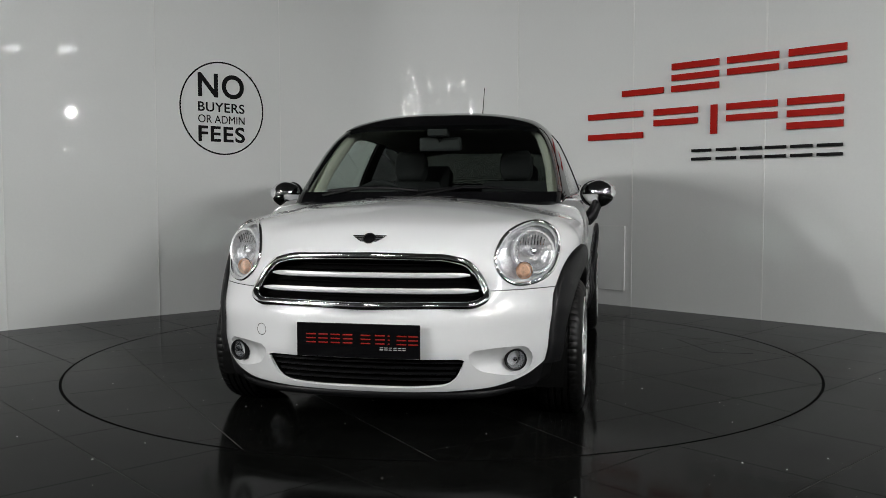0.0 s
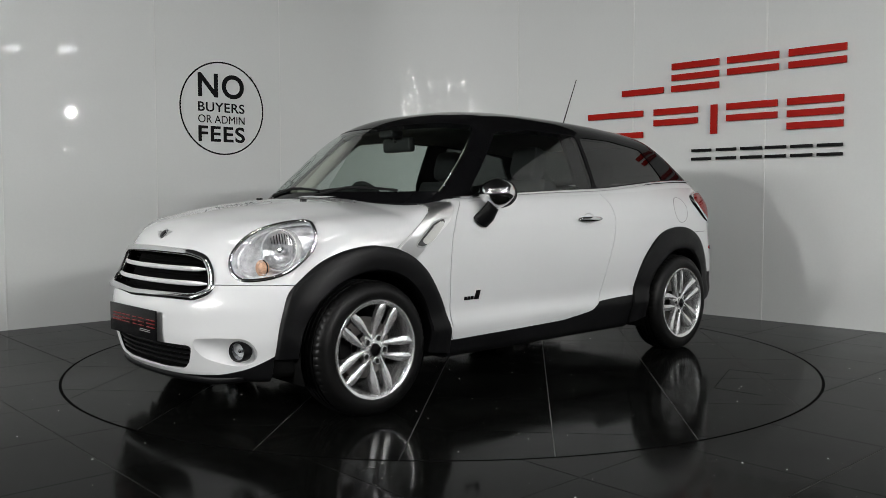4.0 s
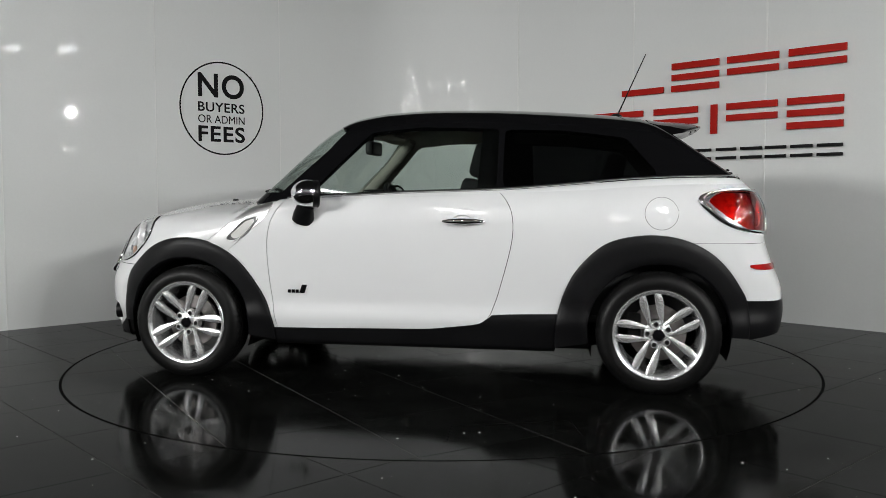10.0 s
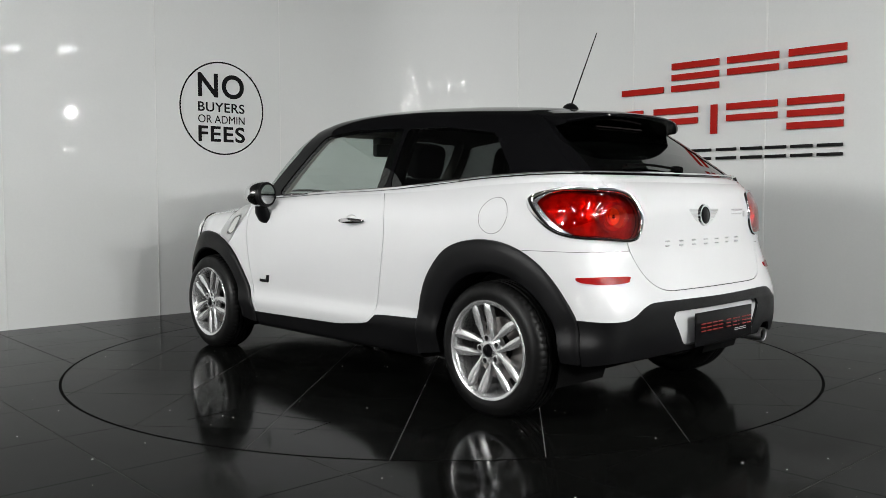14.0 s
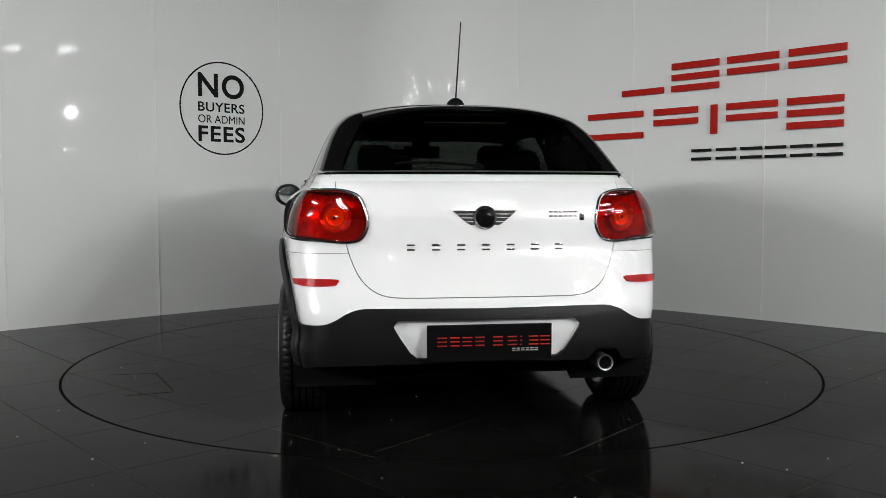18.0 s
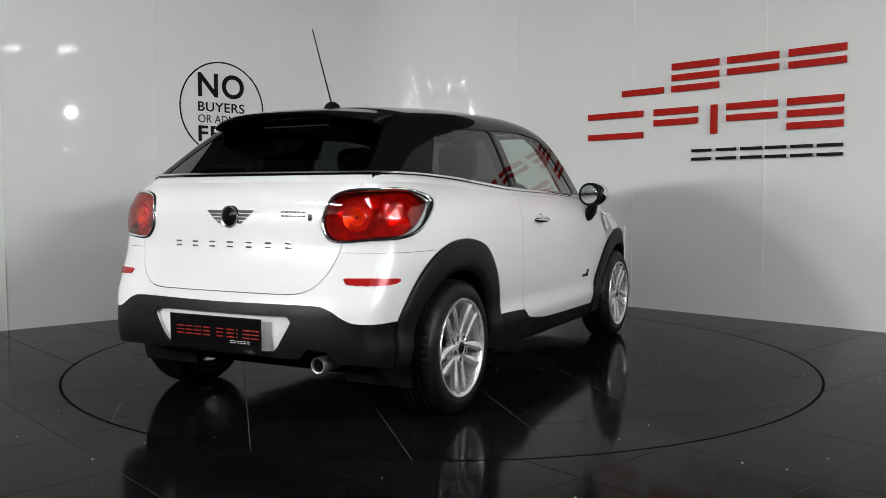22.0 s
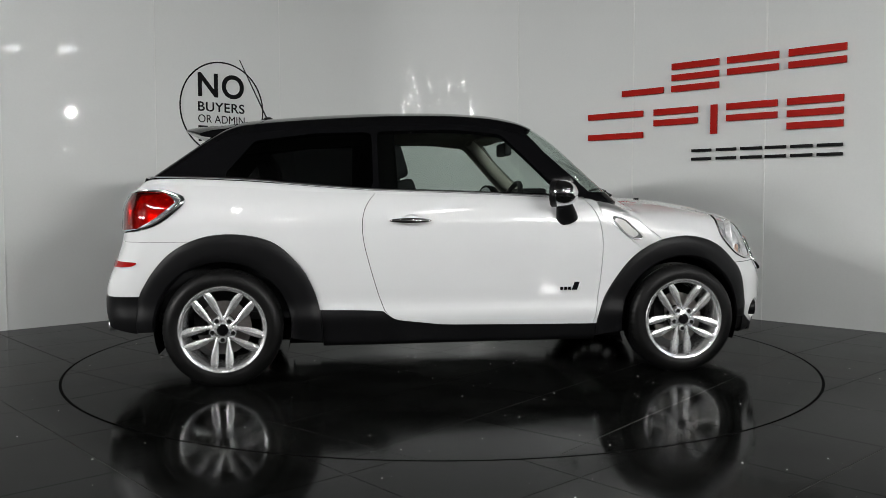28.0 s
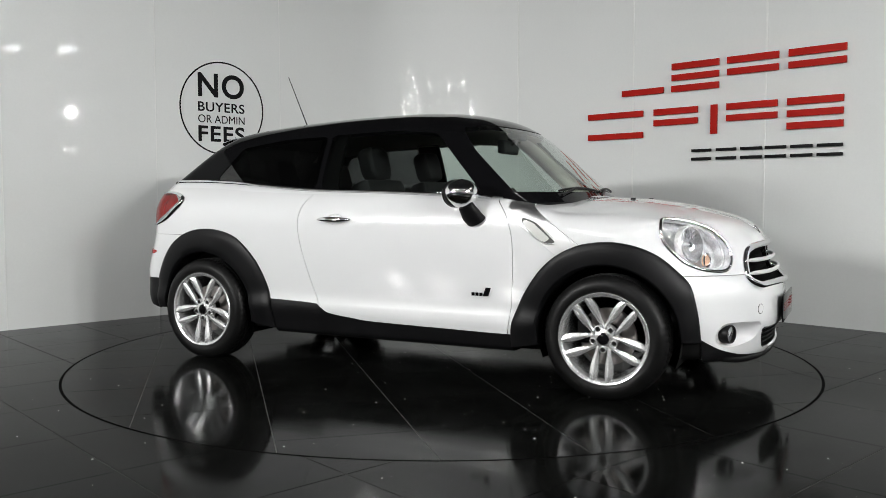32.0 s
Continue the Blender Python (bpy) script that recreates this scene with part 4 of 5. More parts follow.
low = from_mesh("lower_intake", *pushed(intake_back, (-0.05, 0, 0)), PIT, car, "black lower air intake with slats")
loop = front_line(intake_poly, 0.0)
wv, n = [], len(loop)
for p in loop:
    wv += [tuple(p), (p[0] - 0.06, p[1], p[2])]
from_mesh("intake_wall", wv, [(2 * i, 2 * i + 1, (2 * i + 3) % (2 * n), (2 * i + 2) % (2 * n)) for i in range(n)], PLASTIC, low)
for z, w in ((0.335, 0.42), (0.31, 0.4), (0.285, 0.38), (0.26, 0.36)):
    ys = np.linspace(-w, w, 21)
    part("slat", tube(at_front(ys, ys * 0 + z, -0.03), 0.006, 6, flat=1.6), PLASTIC, low)

FOG_BOWL = mat("fluted_reflector", (0.6, 0.6, 0.62), 0.12, 0.9, vary=0.1, bump=0.8, bump_scale=130)
# fog lamps in scooped pockets
for s in (1, -1):
    m = halves(fog_back)[0 if s > 0 else 1]
    V, F = m
    d = -inside(AYZ(V), fog_poly)
    depth = 0.04 * np.clip(d / 0.045, 0, 1) ** 0.7 * np.clip((np.abs(V[:, 1]) - 0.40) / 0.12, 0, 1)
    V2 = V.copy()
    V2[:, 0] -= np.maximum(depth, 0)
    from_mesh("fog_pocket", V2, F, PAINT, car)
    c = at_front(0.617 * s, 0.335)[0]
    at = Matrix.Translation((c[0] - 0.004, c[1], c[2])) @ Matrix.Rotation(radians(20 * s), 4, "Z")
    lamp = None
    for name, prof, mtl in (("fog_lamp", [(0.0, -0.04), (0.03, -0.034), (0.046, -0.01), (0.048, 0.0)], FOG_BOWL),
                            ("ring", [(0.046, -0.03), (0.046, 0.006), (0.052, 0.008), (0.056, 0.0), (0.056, -0.04)], PLASTIC),
                            ("lens", [(0.0, 0.004), (0.03, 0.003), (0.047, -0.001)], LENS),
                            ("bulb", [(0.0, -0.008), (0.01, -0.012), (0.012, -0.03)], CHROME)):
        bm = turned([(r * 0.84, d) for r, d in prof], 32, "x")
        bmesh.ops.transform(bm, matrix=at, verts=bm.verts)
        ob = part(name, bm, mtl, lamp or car, "round clear fog lamp" if lamp is None else "")
        lamp = lamp or ob


def plate_at(name, c, yaw, w, h, label, bars):
    """A black plate with red bars in place of its wording. Its face is in y, z."""
    at = Matrix.Translation(c) @ Matrix.Rotation(yaw, 4, "Z")
    bm = box((0.008, w, h), (0, 0, 0), 0.003)
    bmesh.ops.transform(bm, matrix=at, verts=bm.verts)
    p = part(name, bm, GLOSS_BLACK, car, label)
    for (y, z, bw, bh, mtl) in bars:
        bm = box((0.003, bw, bh), (0.0052, -y, z), 0.0008)
        bmesh.ops.transform(bm, matrix=at, verts=bm.verts)
        part("bar", bm, mtl, p)
    return p


PRINT_RED = mat("red_print", (0.26, 0.01, 0.007), 0.3, vary=0.05)
PRINT_WHITE = mat("pale_print", (0.5, 0.5, 0.5), 0.3, vary=0.05)


def wording():
    """Short stacked bars in the size of each mark of the wording."""
    out = []
    cells = [0.0, 0.052, 0.104, 0.156, 0.232, 0.292, 0.345, 0.382, 0.43]
    for i, y in enumerate(cells):
        w = 0.008 if i == 6 else 0.04
        for z in (0.0165, 0.0, -0.0165):
            out.append((0.222 - y - w / 2 - 0.004, z + 0.006, w, 0.0048, PRINT_RED))
    for i in range(6):
        out.append((-0.10 - 0.019 * i, -0.026, 0.014, 0.003, PRINT_WHITE))
        out.append((-0.10 - 0.019 * i, -0.034, 0.014, 0.003, PRINT_WHITE))
    return out


plate_at("front_plate", (2.072, -0.003, 0.429), 0, 0.52, 0.138, "black show plate with red bars", wording())


def winged_badge(center, normal_yaw, pitch, k=1.0):
    """A dark round badge between two small ribbed wings (faces +x)."""
    at = Matrix.Translation(center) @ Matrix.Rotation(normal_yaw, 4, "Z") @ Matrix.Rotation(pitch, 4, "Y")
    face = at @ Matrix(((0, 0, 1, 0), (1, 0, 0, 0), (0, 1, 0, 0), (0, 0, 0, 1)))
    bm = turned([(0.0, 0.012 * k), (0.034 * k, 0.010 * k), (0.041 * k, 0.007 * k), (0.041 * k, -0.004)], 32, "x")
    bmesh.ops.transform(bm, matrix=at, verts=bm.verts)
    b = part("emblem", bm, GLOSS_BLACK, car, "dark winged badge with chrome edges")
    bm = turned([(0.041 * k, 0.010 * k), (0.05 * k, 0.011 * k), (0.053 * k, 0.0), (0.041 * k, 0.0)], 32, "x", close=True)
    bmesh.ops.transform(bm, matrix=at, verts=bm.verts)
    part("ring", bm, CHROME, b)
    for s in (1, -1):
        for i, (z, w0, w1) in enumerate(((0.03, 0.136, 0.124), (0.014, 0.12, 0.106), (-0.002, 0.102, 0.086), (-0.018, 0.082, 0.062))):
            pts = [(0.038 * s, z), (w0 * s, z), (w1 * s, z - 0.0125), (0.038 * s, z - 0.0125)]
            pts = [(a * k, c * k) for a, c in pts]
            part("feather", prism(pts if s > 0 else pts[::-1], 0.0045, face, 0.001), CHROME, b)
    return b


e = at_front(-0.006, 0.832)[0]
winged_badge((e[0] - 0.002, 0, 0.834), 0, radians(-38), 0.55)
t = at_front(-0.457, 0.45)[0]
bm = turned([(0.0, 0.002), (0.0215, 0.002), (0.0235, -0.001)], 28, "x")
bmesh.ops.transform(bm, matrix=Matrix.Translation(t) @ Matrix.Rotation(radians(-22), 4, "Z"), verts=bm.verts)
part("tow_cover", bm, PAINT, car)
bm = turned([(0.0235, 0.0005), (0.0255, 0.0005), (0.0255, -0.003), (0.0235, -0.003)], 28, "x", close=True)
bmesh.ops.transform(bm, matrix=Matrix.Translation(t) @ Matrix.Rotation(radians(-22), 4, "Z"), verts=bm.verts)
part("cover_gap", bm, DARK, car)
ys = np.linspace(-0.6, 0.6, 41)
chin = at_front(ys, ys * 0 + 0.215, -0.022)
chin[:, 2] = 0.195 + 0.05 * np.clip((np.abs(ys) - 0.45) / 0.25, 0, 1) ** 2
part("chin_strip", tube(chin, 0.02, 10, flat=0.9), PLASTIC, car, "black plastic strip under the front bumper")


# ---- flanks ----
SLOT = mat("grey_slot", (0.07, 0.07, 0.07), 0.4, vary=0.1)
SLOT_DARK = mat("smoked_strip", (0.02, 0.016, 0.016), 0.6, vary=0.1, spec=0.05)
MARKER = mat("pale_marker_lens", (0.62, 0.62, 0.6), 0.15, vary=0.05)
for s in (1, -1):
    xs = np.linspace(0.72, -1.0, 50)
    belt = np.stack([xs, (cab_width(xs, hood_x(xs)) + 0.017) * s, hood_x(xs) + 0.006], 1)
    part("belt_strip", tube(belt, 0.0065, 6), CHROME, car, "chrome strip along the waistline")
    # door handle: bowl and bar
    bowl = turned([(0.0, -0.022), (0.03, -0.018), (0.05, -0.003), (0.054, 0.001)], 28, "y")
    for v in bowl.verts:
        v.co.z *= 0.62
    y = at_side(-0.285, 0.885)[0, 1]
    h = part("door_handle", bowl, PAINT, car)
    h.location = (-0.285, y * s + 0.003 * s, 0.885)
    if s < 0:
        h.rotation_euler = (0, 0, math.pi)
    xs = np.linspace(-0.178, -0.404, 15)
    bow = np.stack([xs, at_side(xs, xs * 0 + 0.886, 0, None)[:, 1] * s + s * (0.012 + 0.020 * np.sin(np.linspace(0, math.pi, 15))), 0.884 + 0 * xs], 1)
    rad = [0.004 + 0.0115 * math.sin(math.pi * i / 14) ** 0.6 for i in range(15)]
    part("handle_bar", tube(bow, rad, 10, flat=0.8), CHROME, car, "chrome pull handle")
    # scuttle panel with an oval side marker
    strip = rounded([(0.90, 0.985), (0.775, 0.985), (0.80, 0.93), (0.822, 0.895), (0.997, 0.752), (1.05, 0.712), (1.155, 0.762), (1.02, 0.874)], 0.012, 4)
    piece = split(fender, lambda V: np.maximum(inside(XZ(V), strip), -V[:, 1] * s))[0]
    V, F = edged(moved(piece, 0.004), 0.006)
    vent = from_mesh("side_scuttle", V, F, SATIN, car, "silver scuttle trim with oval side marker")
    oval = rounded([(1.055, 0.778), (0.94, 0.888), (0.868, 0.908), (0.858, 0.89), (0.93, 0.808), (1.0, 0.768)], 0.03, 5)
    P = at_side(oval[:, 0], oval[:, 1], 0.006, None, s)
    part("slot_rim", tube(P, 0.0035, 6, True), SATIN, vent)
    V = np.vstack([P, P.mean(0)[None]])
    n = len(P)
    F = [(i, (i + 1) % n, n) if s < 0 else ((i + 1) % n, i, n) for i in range(n)]
    from_mesh("slot", V, F, SLOT, vent)
    lens_o = rounded([(1.02, 0.80), (0.925, 0.882), (0.878, 0.894), (0.872, 0.88), (0.938, 0.806), (0.99, 0.78)], 0.02, 5)
    P2 = at_side(lens_o[:, 0], lens_o[:, 1], 0.012, None, s)
    V = np.vstack([P2, P2.mean(0)[None] + np.array([[0, 0.004 * s, 0]])])
    n = len(P2)
    F = [(i, (i + 1) % n, n) if s < 0 else ((i + 1) % n, i, n) for i in range(n)]
    from_mesh("marker_lens", V, F, MARKER, vent, "pale oval marker lens")
    # four-wheel-drive lettering as plain dark bars
    small, big, lean = ((0.69, 0.667, 0.644), 0.608, -0.35) if s > 0 else ((0.575, 0.598, 0.621), 0.657, 0.35)
    for x in small:
        y = at_side(x, 0.494)[0, 1]
        part("badge_bar", box((0.017, 0.006, 0.018), (x, (y + 0.002) * s, 0.494), 0.001), GLOSS_BLACK, car)
    y = at_side(big, 0.508)[0, 1]
    slant = Matrix.Identity(4)
    slant[0][2] = lean
    bm = box((0.03, 0.007, 0.046), (0, 0, 0), 0.0015)
    bmesh.ops.transform(bm, matrix=slant, verts=bm.verts)
    bmesh.ops.translate(bm, vec=(big, (y + 0.002) * s, 0.508), verts=bm.verts)
    part("badge_bar", bm, GLOSS_BLACK, car)
    # mirrors
    mirror = part("mirror", tube([(0.60, 0.855 * s, 0.885), (0.585, 0.885 * s, 0.915), (0.565, 0.91 * s, 0.965)], [0.062, 0.058, 0.046], 16, flat=0.6, up=(1, 0, 0)), PLASTIC, car, "chrome-capped door mirror on a black foot")
    bm = bmesh.new()
    bmesh.ops.create_uvsphere(bm, u_segments=28, v_segments=18, radius=1)
    for v in bm.verts:
        x, y, z = v.co
        if x < -0.45:
            x = -0.45 - (-0.45 - x) * 0.15
        w = 1 + 0.10 * z
        v.co = (0.545 + 0.094 * x, (0.922 + 0.094 * y * w) * s, 1.03 + 0.077 * z * (1 - 0.12 * abs(y)))
    if s < 0:
        bmesh.ops.reverse_faces(bm, faces=bm.faces)
    swing = Matrix.Translation((0.545, 0.922 * s, 0)) @ Matrix.Rotation(radians(24 * s), 4, "Z") @ Matrix.Translation((-0.545, -0.922 * s, 0))
    bmesh.ops.transform(bm, matrix=swing, verts=bm.verts)
    part("cap", bm, CHROME, mirror, "polished chrome mirror cap")
    part("rim", tube([swing @ Vector((0.497, (0.922 + 0.083 * math.cos(a)) * s, 1.03 + 0.066 * math.sin(a))) for a in np.linspace(0, 2 * math.pi, 33)[:-1]], 0.009, 6, True), PLASTIC, mirror)
    pane = turned([(0.0, 0.0), (0.06, 0.0)], 32, "x")
    for v in pane.verts:
        v.co = swing @ Vector((0.4915 + v.co.x, (0.922 + v.co.y * 1.2) * s, 1.03 + v.co.z * 0.98))
    part("mirror_glass", pane, CHROME, mirror, "silvered mirror glass")
    shroud = turned([(1.0, 0.0), (1.04, 0.012), (1.06, 0.03), (1.03, 0.032)], 36, "x")
    for v in shroud.verts:
        v.co = swing @ Vector((0.4925 + v.co.x, (0.922 + v.co.y * 0.086) * s, 1.03 + v.co.z * 0.07))
    part("shroud", shroud, PLASTIC, mirror, "black plastic rear edge of the mirror")

# fuel flap on the near side
ang = np.linspace(0, 2 * math.pi, 61)[:-1]
loop = at_side(-1.306 + 0.083 * np.cos(ang), 0.926 + 0.083 * np.sin(ang), -0.0008)
part("fuel_flap_gap", tube(loop, 0.0016, 5, True), SLOT, car, "thin round gap of the fuel flap")
y = at_side(-1.395, 0.926)[0, 1]
part("flap_grip", box((0.012, 0.004, 0.03), (-1.39, y, 0.926), 0.0015), PAINT, car)


# ---- tail ----
RED_GLASS = glass("red_lamp_glass", (0.75, 0.035, 0.016), 0.02)
AMBER_GLASS = glass("amber_lamp_glass", (0.8, 0.15, 0.035), 0.02)
TAIL_DISH = mat("tail_lamp_dish", (0.9, 0.88, 0.85), 0.15, 0.6, vary=0.2, scale=40, bump=0.6, bump_scale=70)
TAIL_AMBER = mat("tail_lamp_amber_dish", (1.0, 0.75, 0.3), 0.25, 0.3, vary=0.2, scale=50, bump=0.6, bump_scale=90)
TAIL_BOWL = mat("tail_lamp_reflector", (0.5, 0.46, 0.43), 0.22, 0.4, vary=0.4, scale=26, bump=1.0, bump_scale=34)
for s, m in zip((1, -1), halves(lens_tail)):
    lamp = from_mesh("tail_light", *edged(pushed(m, (0.045, -0.02 * s, 0)), 0.02), TAIL_BOWL, car, "large red tail light in a chrome bezel")
    red, crescent = split(m, lambda V: inside(PZ(V), tail_poly) + 0.062 * np.clip(((np.abs(V[:, 1]) + V[:, 0]) / 1.41421 + 0.70) / 0.2, 0, 1) ** 1.3 * np.clip(1.25 - (V[:, 2] - 0.83) / 0.2, 0.25, 1))
    hub = at_rear(0.625 * s, 0.925)[0]
    amber, red = split(red, lambda V: np.linalg.norm(V - hub, axis=1) - 0.05)
    from_mesh("lens", *moved(red, 0.005), RED_GLASS, lamp, "red lamp lens")
    from_mesh("indicator_lens", *moved(amber, 0.005), AMBER_GLASS, lamp, "round amber lens")
    from_mesh("crescent", *edged(moved(crescent, 0.006), 0.006), CLEAR_GREY, lamp, "chrome crescent at the lamp's tip")
    # bezel on the skin: walk the outline from the diagonal
    P = []
    for p, z in tail_poly:
        o = np.array([[-1.55, 0.55 * s, z]])
        d = np.array([[-1.0, 1.0 * s, 0]]) / 1.41421
        along = np.array([[1.0, 1.0 * s, 0]]) / 1.41421
        start = (abs(o[0, 1]) + o[0, 0]) / 1.41421
        o = o + along * (p - start)
        # step inwards until the start lies within the body
        for _ in range(40):
            if body(o[:, 0], o[:, 1], o[:, 2])[0] < -0.01:
                break
            o = o - d * 0.02
        q = cast(body, o, d, 1.0)[0]
        P.append(q + d[0] * 0.003)
    along = [p for p, z in tail_poly]
    part("bezel", tube(P, [0.0105 + 0.011 * max(0.0, (p + 0.62) / 0.13) ** 1.5 for p in along], 10, True, flat=0.8), CHROME, lamp, "chrome bezel")
    mid = sum((Vector(p) for p in P), Vector()) / len(P)
    part("gasket", tube([Vector(p) + (mid - Vector(p)).normalized() * 0.011 for p in P], 0.0035, 6, True), PIT, lamp, "thin black gasket")
    wv, n = [], len(P)
    for p in P:
        wv += [tuple(p), (p[0] + 0.05, p[1] - 0.03 * s, p[2])]
    from_mesh("lamp_wall", wv, [(2 * i, 2 * i + 1, (2 * i + 3) % (2 * n), (2 * i + 2) % (2 * n)) for i in range(n)], TAIL_BOWL, lamp)
    # round reflector with an amber dome, square to the lens
    c = at_rear(0.625 * s, 0.925)[0]
    side = at_rear(0.65 * s, 0.925)[0] - at_rear(0.60 * s, 0.925)[0]
    yaw = math.atan2(side[0], abs(side[1]))
    at = Matrix.Translation((c[0] + 0.03, c[1], c[2])) @ Matrix.Rotation(-s * yaw, 4, "Z")
    for name, prof, mtl in (("reflector", [(0.03, 0.012), (0.048, 0.004), (0.062, -0.008), (0.066, -0.004), (0.07, 0.004)], TAIL_DISH),
                            ("inner_dish", [(0.012, 0.014), (0.024, 0.006), (0.036, -0.004), (0.04, 0.004)], TAIL_AMBER),
                            ("bulb", [(0.0, -0.012), (0.009, -0.008), (0.012, 0.01)], CHROME)):
        bm = turned(prof, 32, "x")
        bmesh.ops.transform(bm, matrix=at, verts=bm.verts)
        part(name, bm, mtl, lamp)
    # reflectors in the bumper
    poly = rounded([(-0.665, 0.668), (-0.79, 0.671), (-0.90, 0.669), (-0.912, 0.655), (-0.90, 0.641), (-0.79, 0.639), (-0.665, 0.642)], 0.01, 3)
    f = lambda V: np.maximum.reduce([inside(PZ(V), poly), V[:, 0] + 1.5, -V[:, 1] * s])
    piece = split(bumper_r, f)[0]
    V, F = edged(moved(piece, 0.006), 0.008)
    from_mesh("reflector", V, F, RED_LENS, car, "slim red bumper reflector")

bay = from_mesh("plate_bay", *pushed(plate_bay, (0.03, 0, 0)), PAINT, car, "white recess behind the rear plate")
loop = at_rear(rec_poly[:, 0], rec_poly[:, 1])
wv, n = [], len(loop)
for p in loop:
    wv += [tuple(p), (p[0] + 0.034, p[1], p[2])]
from_mesh("bay_wall", wv, [(2 * i, 2 * i + 1, (2 * i + 3) % (2 * n), (2 * i + 2) % (2 * n)) for i in range(n)], PAINT, bay)
plate_at("rear_plate", (-2.0, 0.0, 0.413), math.pi, 0.522, 0.152, "black show plate with red bars", wording())
e = at_rear(0.0, 0.926)[0]
winged_badge((e[0] + 0.001, 0, 0.923), math.pi, radians(-3), 1.0)
# model lettering as plain chrome bars
for i in range(7):
    y = 0.313 - i * 0.1057
    p = at_rear(y, 0.8)[0]
    for dz in (-0.01, 0.01):
        part("letter_bar", box((0.006, 0.034, 0.007), (p[0] - 0.001, y, 0.8 + dz), 0.0015), CHROME, car)
for i in range(6):
    y = -0.287 - i * 0.022
    p = at_rear(y, 0.935)[0]
    for dz in (-0.009, 0.009):
        part("letter_bar", box((0.006, 0.017, 0.006), (p[0] - 0.001, y, 0.938 + dz), 0.0012), CHROME, car)
p = at_rear(-0.427, 0.925)[0]
part("letter_bar", box((0.006, 0.02, 0.03), (p[0] - 0.001, -0.427, 0.925), 0.0015), CHROME, car)
# exhaust
part("tailpipe", turned([(0.027, 0.16), (0.033, 0.15), (0.035, 0.0), (0.033, -0.006), (0.029, -0.004), (0.028, 0.06)], 32, "x", at=(-1.94, -0.515, 0.303)), SATIN, car, "bright metal tailpipe")
# black disc behind the mouth stands for the shade inside the pipe
part("pipe_shade", turned([(0.0, 0.012), (0.0278, 0.01), (0.0278, 0.05)], 24, "x", at=(-1.94, -0.515, 0.303)), PIT, car)
part("exhaust_pipe", tube([(-1.78, -0.512, 0.29), (-1.6, -0.45, 0.28), (-1.2, -0.2, 0.26), (0.6, 0.0, 0.24)], 0.024), DARK, car)
# waist strip round the back of the cabin, with the white shoulder below it
turns = np.linspace(90, 270, 73)
dirs = np.stack([np.cos(np.radians(turns)), np.sin(np.radians(turns)), 0 * turns], 1)
z = 0 * turns + 1.1
for _ in range(3):
    top = cast(cabin, np.stack([0 * z - 1.0, 0 * z, z], 1), dirs, 1.4)
    z = hood_x(top[:, 0]) + 0.002 - 0.006 * np.clip((-1.4 - top[:, 0]) / 0.3, 0, 1)
part("waist_strip", tube(top + dirs * 0.011 + np.array([0, 0, 0.006]), 0.005, 6), CHROME, car, "chrome strip round the waistline")
low = cast(body, np.stack([0 * z - 1.0, 0 * z, z - 0.04], 1), dirs, 1.6)
xs = np.linspace(0.66, -0.97, 40)
for s in (1, -1):
    up_line = at_side(xs, hood_x(xs) + 0.002, 0.0, cabin, s)
    low_line = at_side(xs, hood_x(xs) - 0.02 - 0.02 * np.clip((-0.5 - xs) / 0.5, 0, 1), 0.0, body, s)
    top, low = (np.vstack([up_line, top]), np.vstack([low_line, low])) if s > 0 else (np.vstack([top, up_line[::-1]]), np.vstack([low, low_line[::-1]]))
V, F = [], []
for a, b in zip(top, low):
    for k, lift in ((-0.15, 0.0), (0.0, 0.0), (0.3, 0.003), (0.65, 0.006), (1.0, 0.0015)):
        p = a + (b - a) * k
        V.append((p[0], p[1], p[2] - (0.004 if k <= 0 else 0) + lift))
for i in range(len(top) - 1):
    for j in range(4):
        q = i * 5 + j
        F.append((q, q + 1, q + 6, q + 5))
from_mesh("shoulder", V, F, PAINT, car)
# bright strip at the foot of the windscreen
ys = np.linspace(-0.7, 0.7, 41)
fx = screen_x(ys, 1.03 + 0 * ys) + 0.016
foot = cast(body, np.stack([fx, ys, 0 * ys + 0.85], 1), np.tile([0.0, 0, 1], (41, 1)), 0.4)
foot[:, 2] += 0.003
part("scuttle_strip", tube(foot, 0.005, 6), CHROME, car, "chrome strip at the foot of the windscreen")
# roof spoiler
V, F = [], []
ys = np.linspace(-0.485, 0.485, 41)
for y in ys:
    k = 0.06 * (abs(y) / 0.55) ** 2.8 + 0.008
    edge = 0.12 * (abs(y) / 0.485) ** 3
    for x, z in ((-1.25, roof_x(-1.25) + 0.003), (-1.34 + edge * 0.3, roof_x(-1.36) + 0.005), (-1.47 + edge * 0.8, 1.444), (-1.535 + edge, 1.433), (-1.562 + edge, 1.425), (-1.566 + edge, 1.417), (-1.555 + edge, 1.408), (-1.5 + edge * 0.9, 1.402), (-1.40 + edge * 0.5, 1.388), (-1.30 + edge * 0.1, 1.376)):
        V.append((x, y, float(z) - k))
k = 10
for i in range(40):
    for j in range(k - 1):
        a = i * k + j
        F.append((a, a + k, a + k + 1, a + 1))
F += [tuple(range(k)), tuple(range(40 * k, 41 * k))[::-1]]
sp = from_mesh("roof_spoiler", V, F, GLOSS_BLACK, car, "gloss black roof spoiler")
ys = np.linspace(-0.2, 0.2, 17)
part("brake_light", tube(at_rear(ys, ys * 0 + 1.362, 0.006, cabin), 0.004, 6), SLOT_DARK, sp, "dark unlit brake light strip")
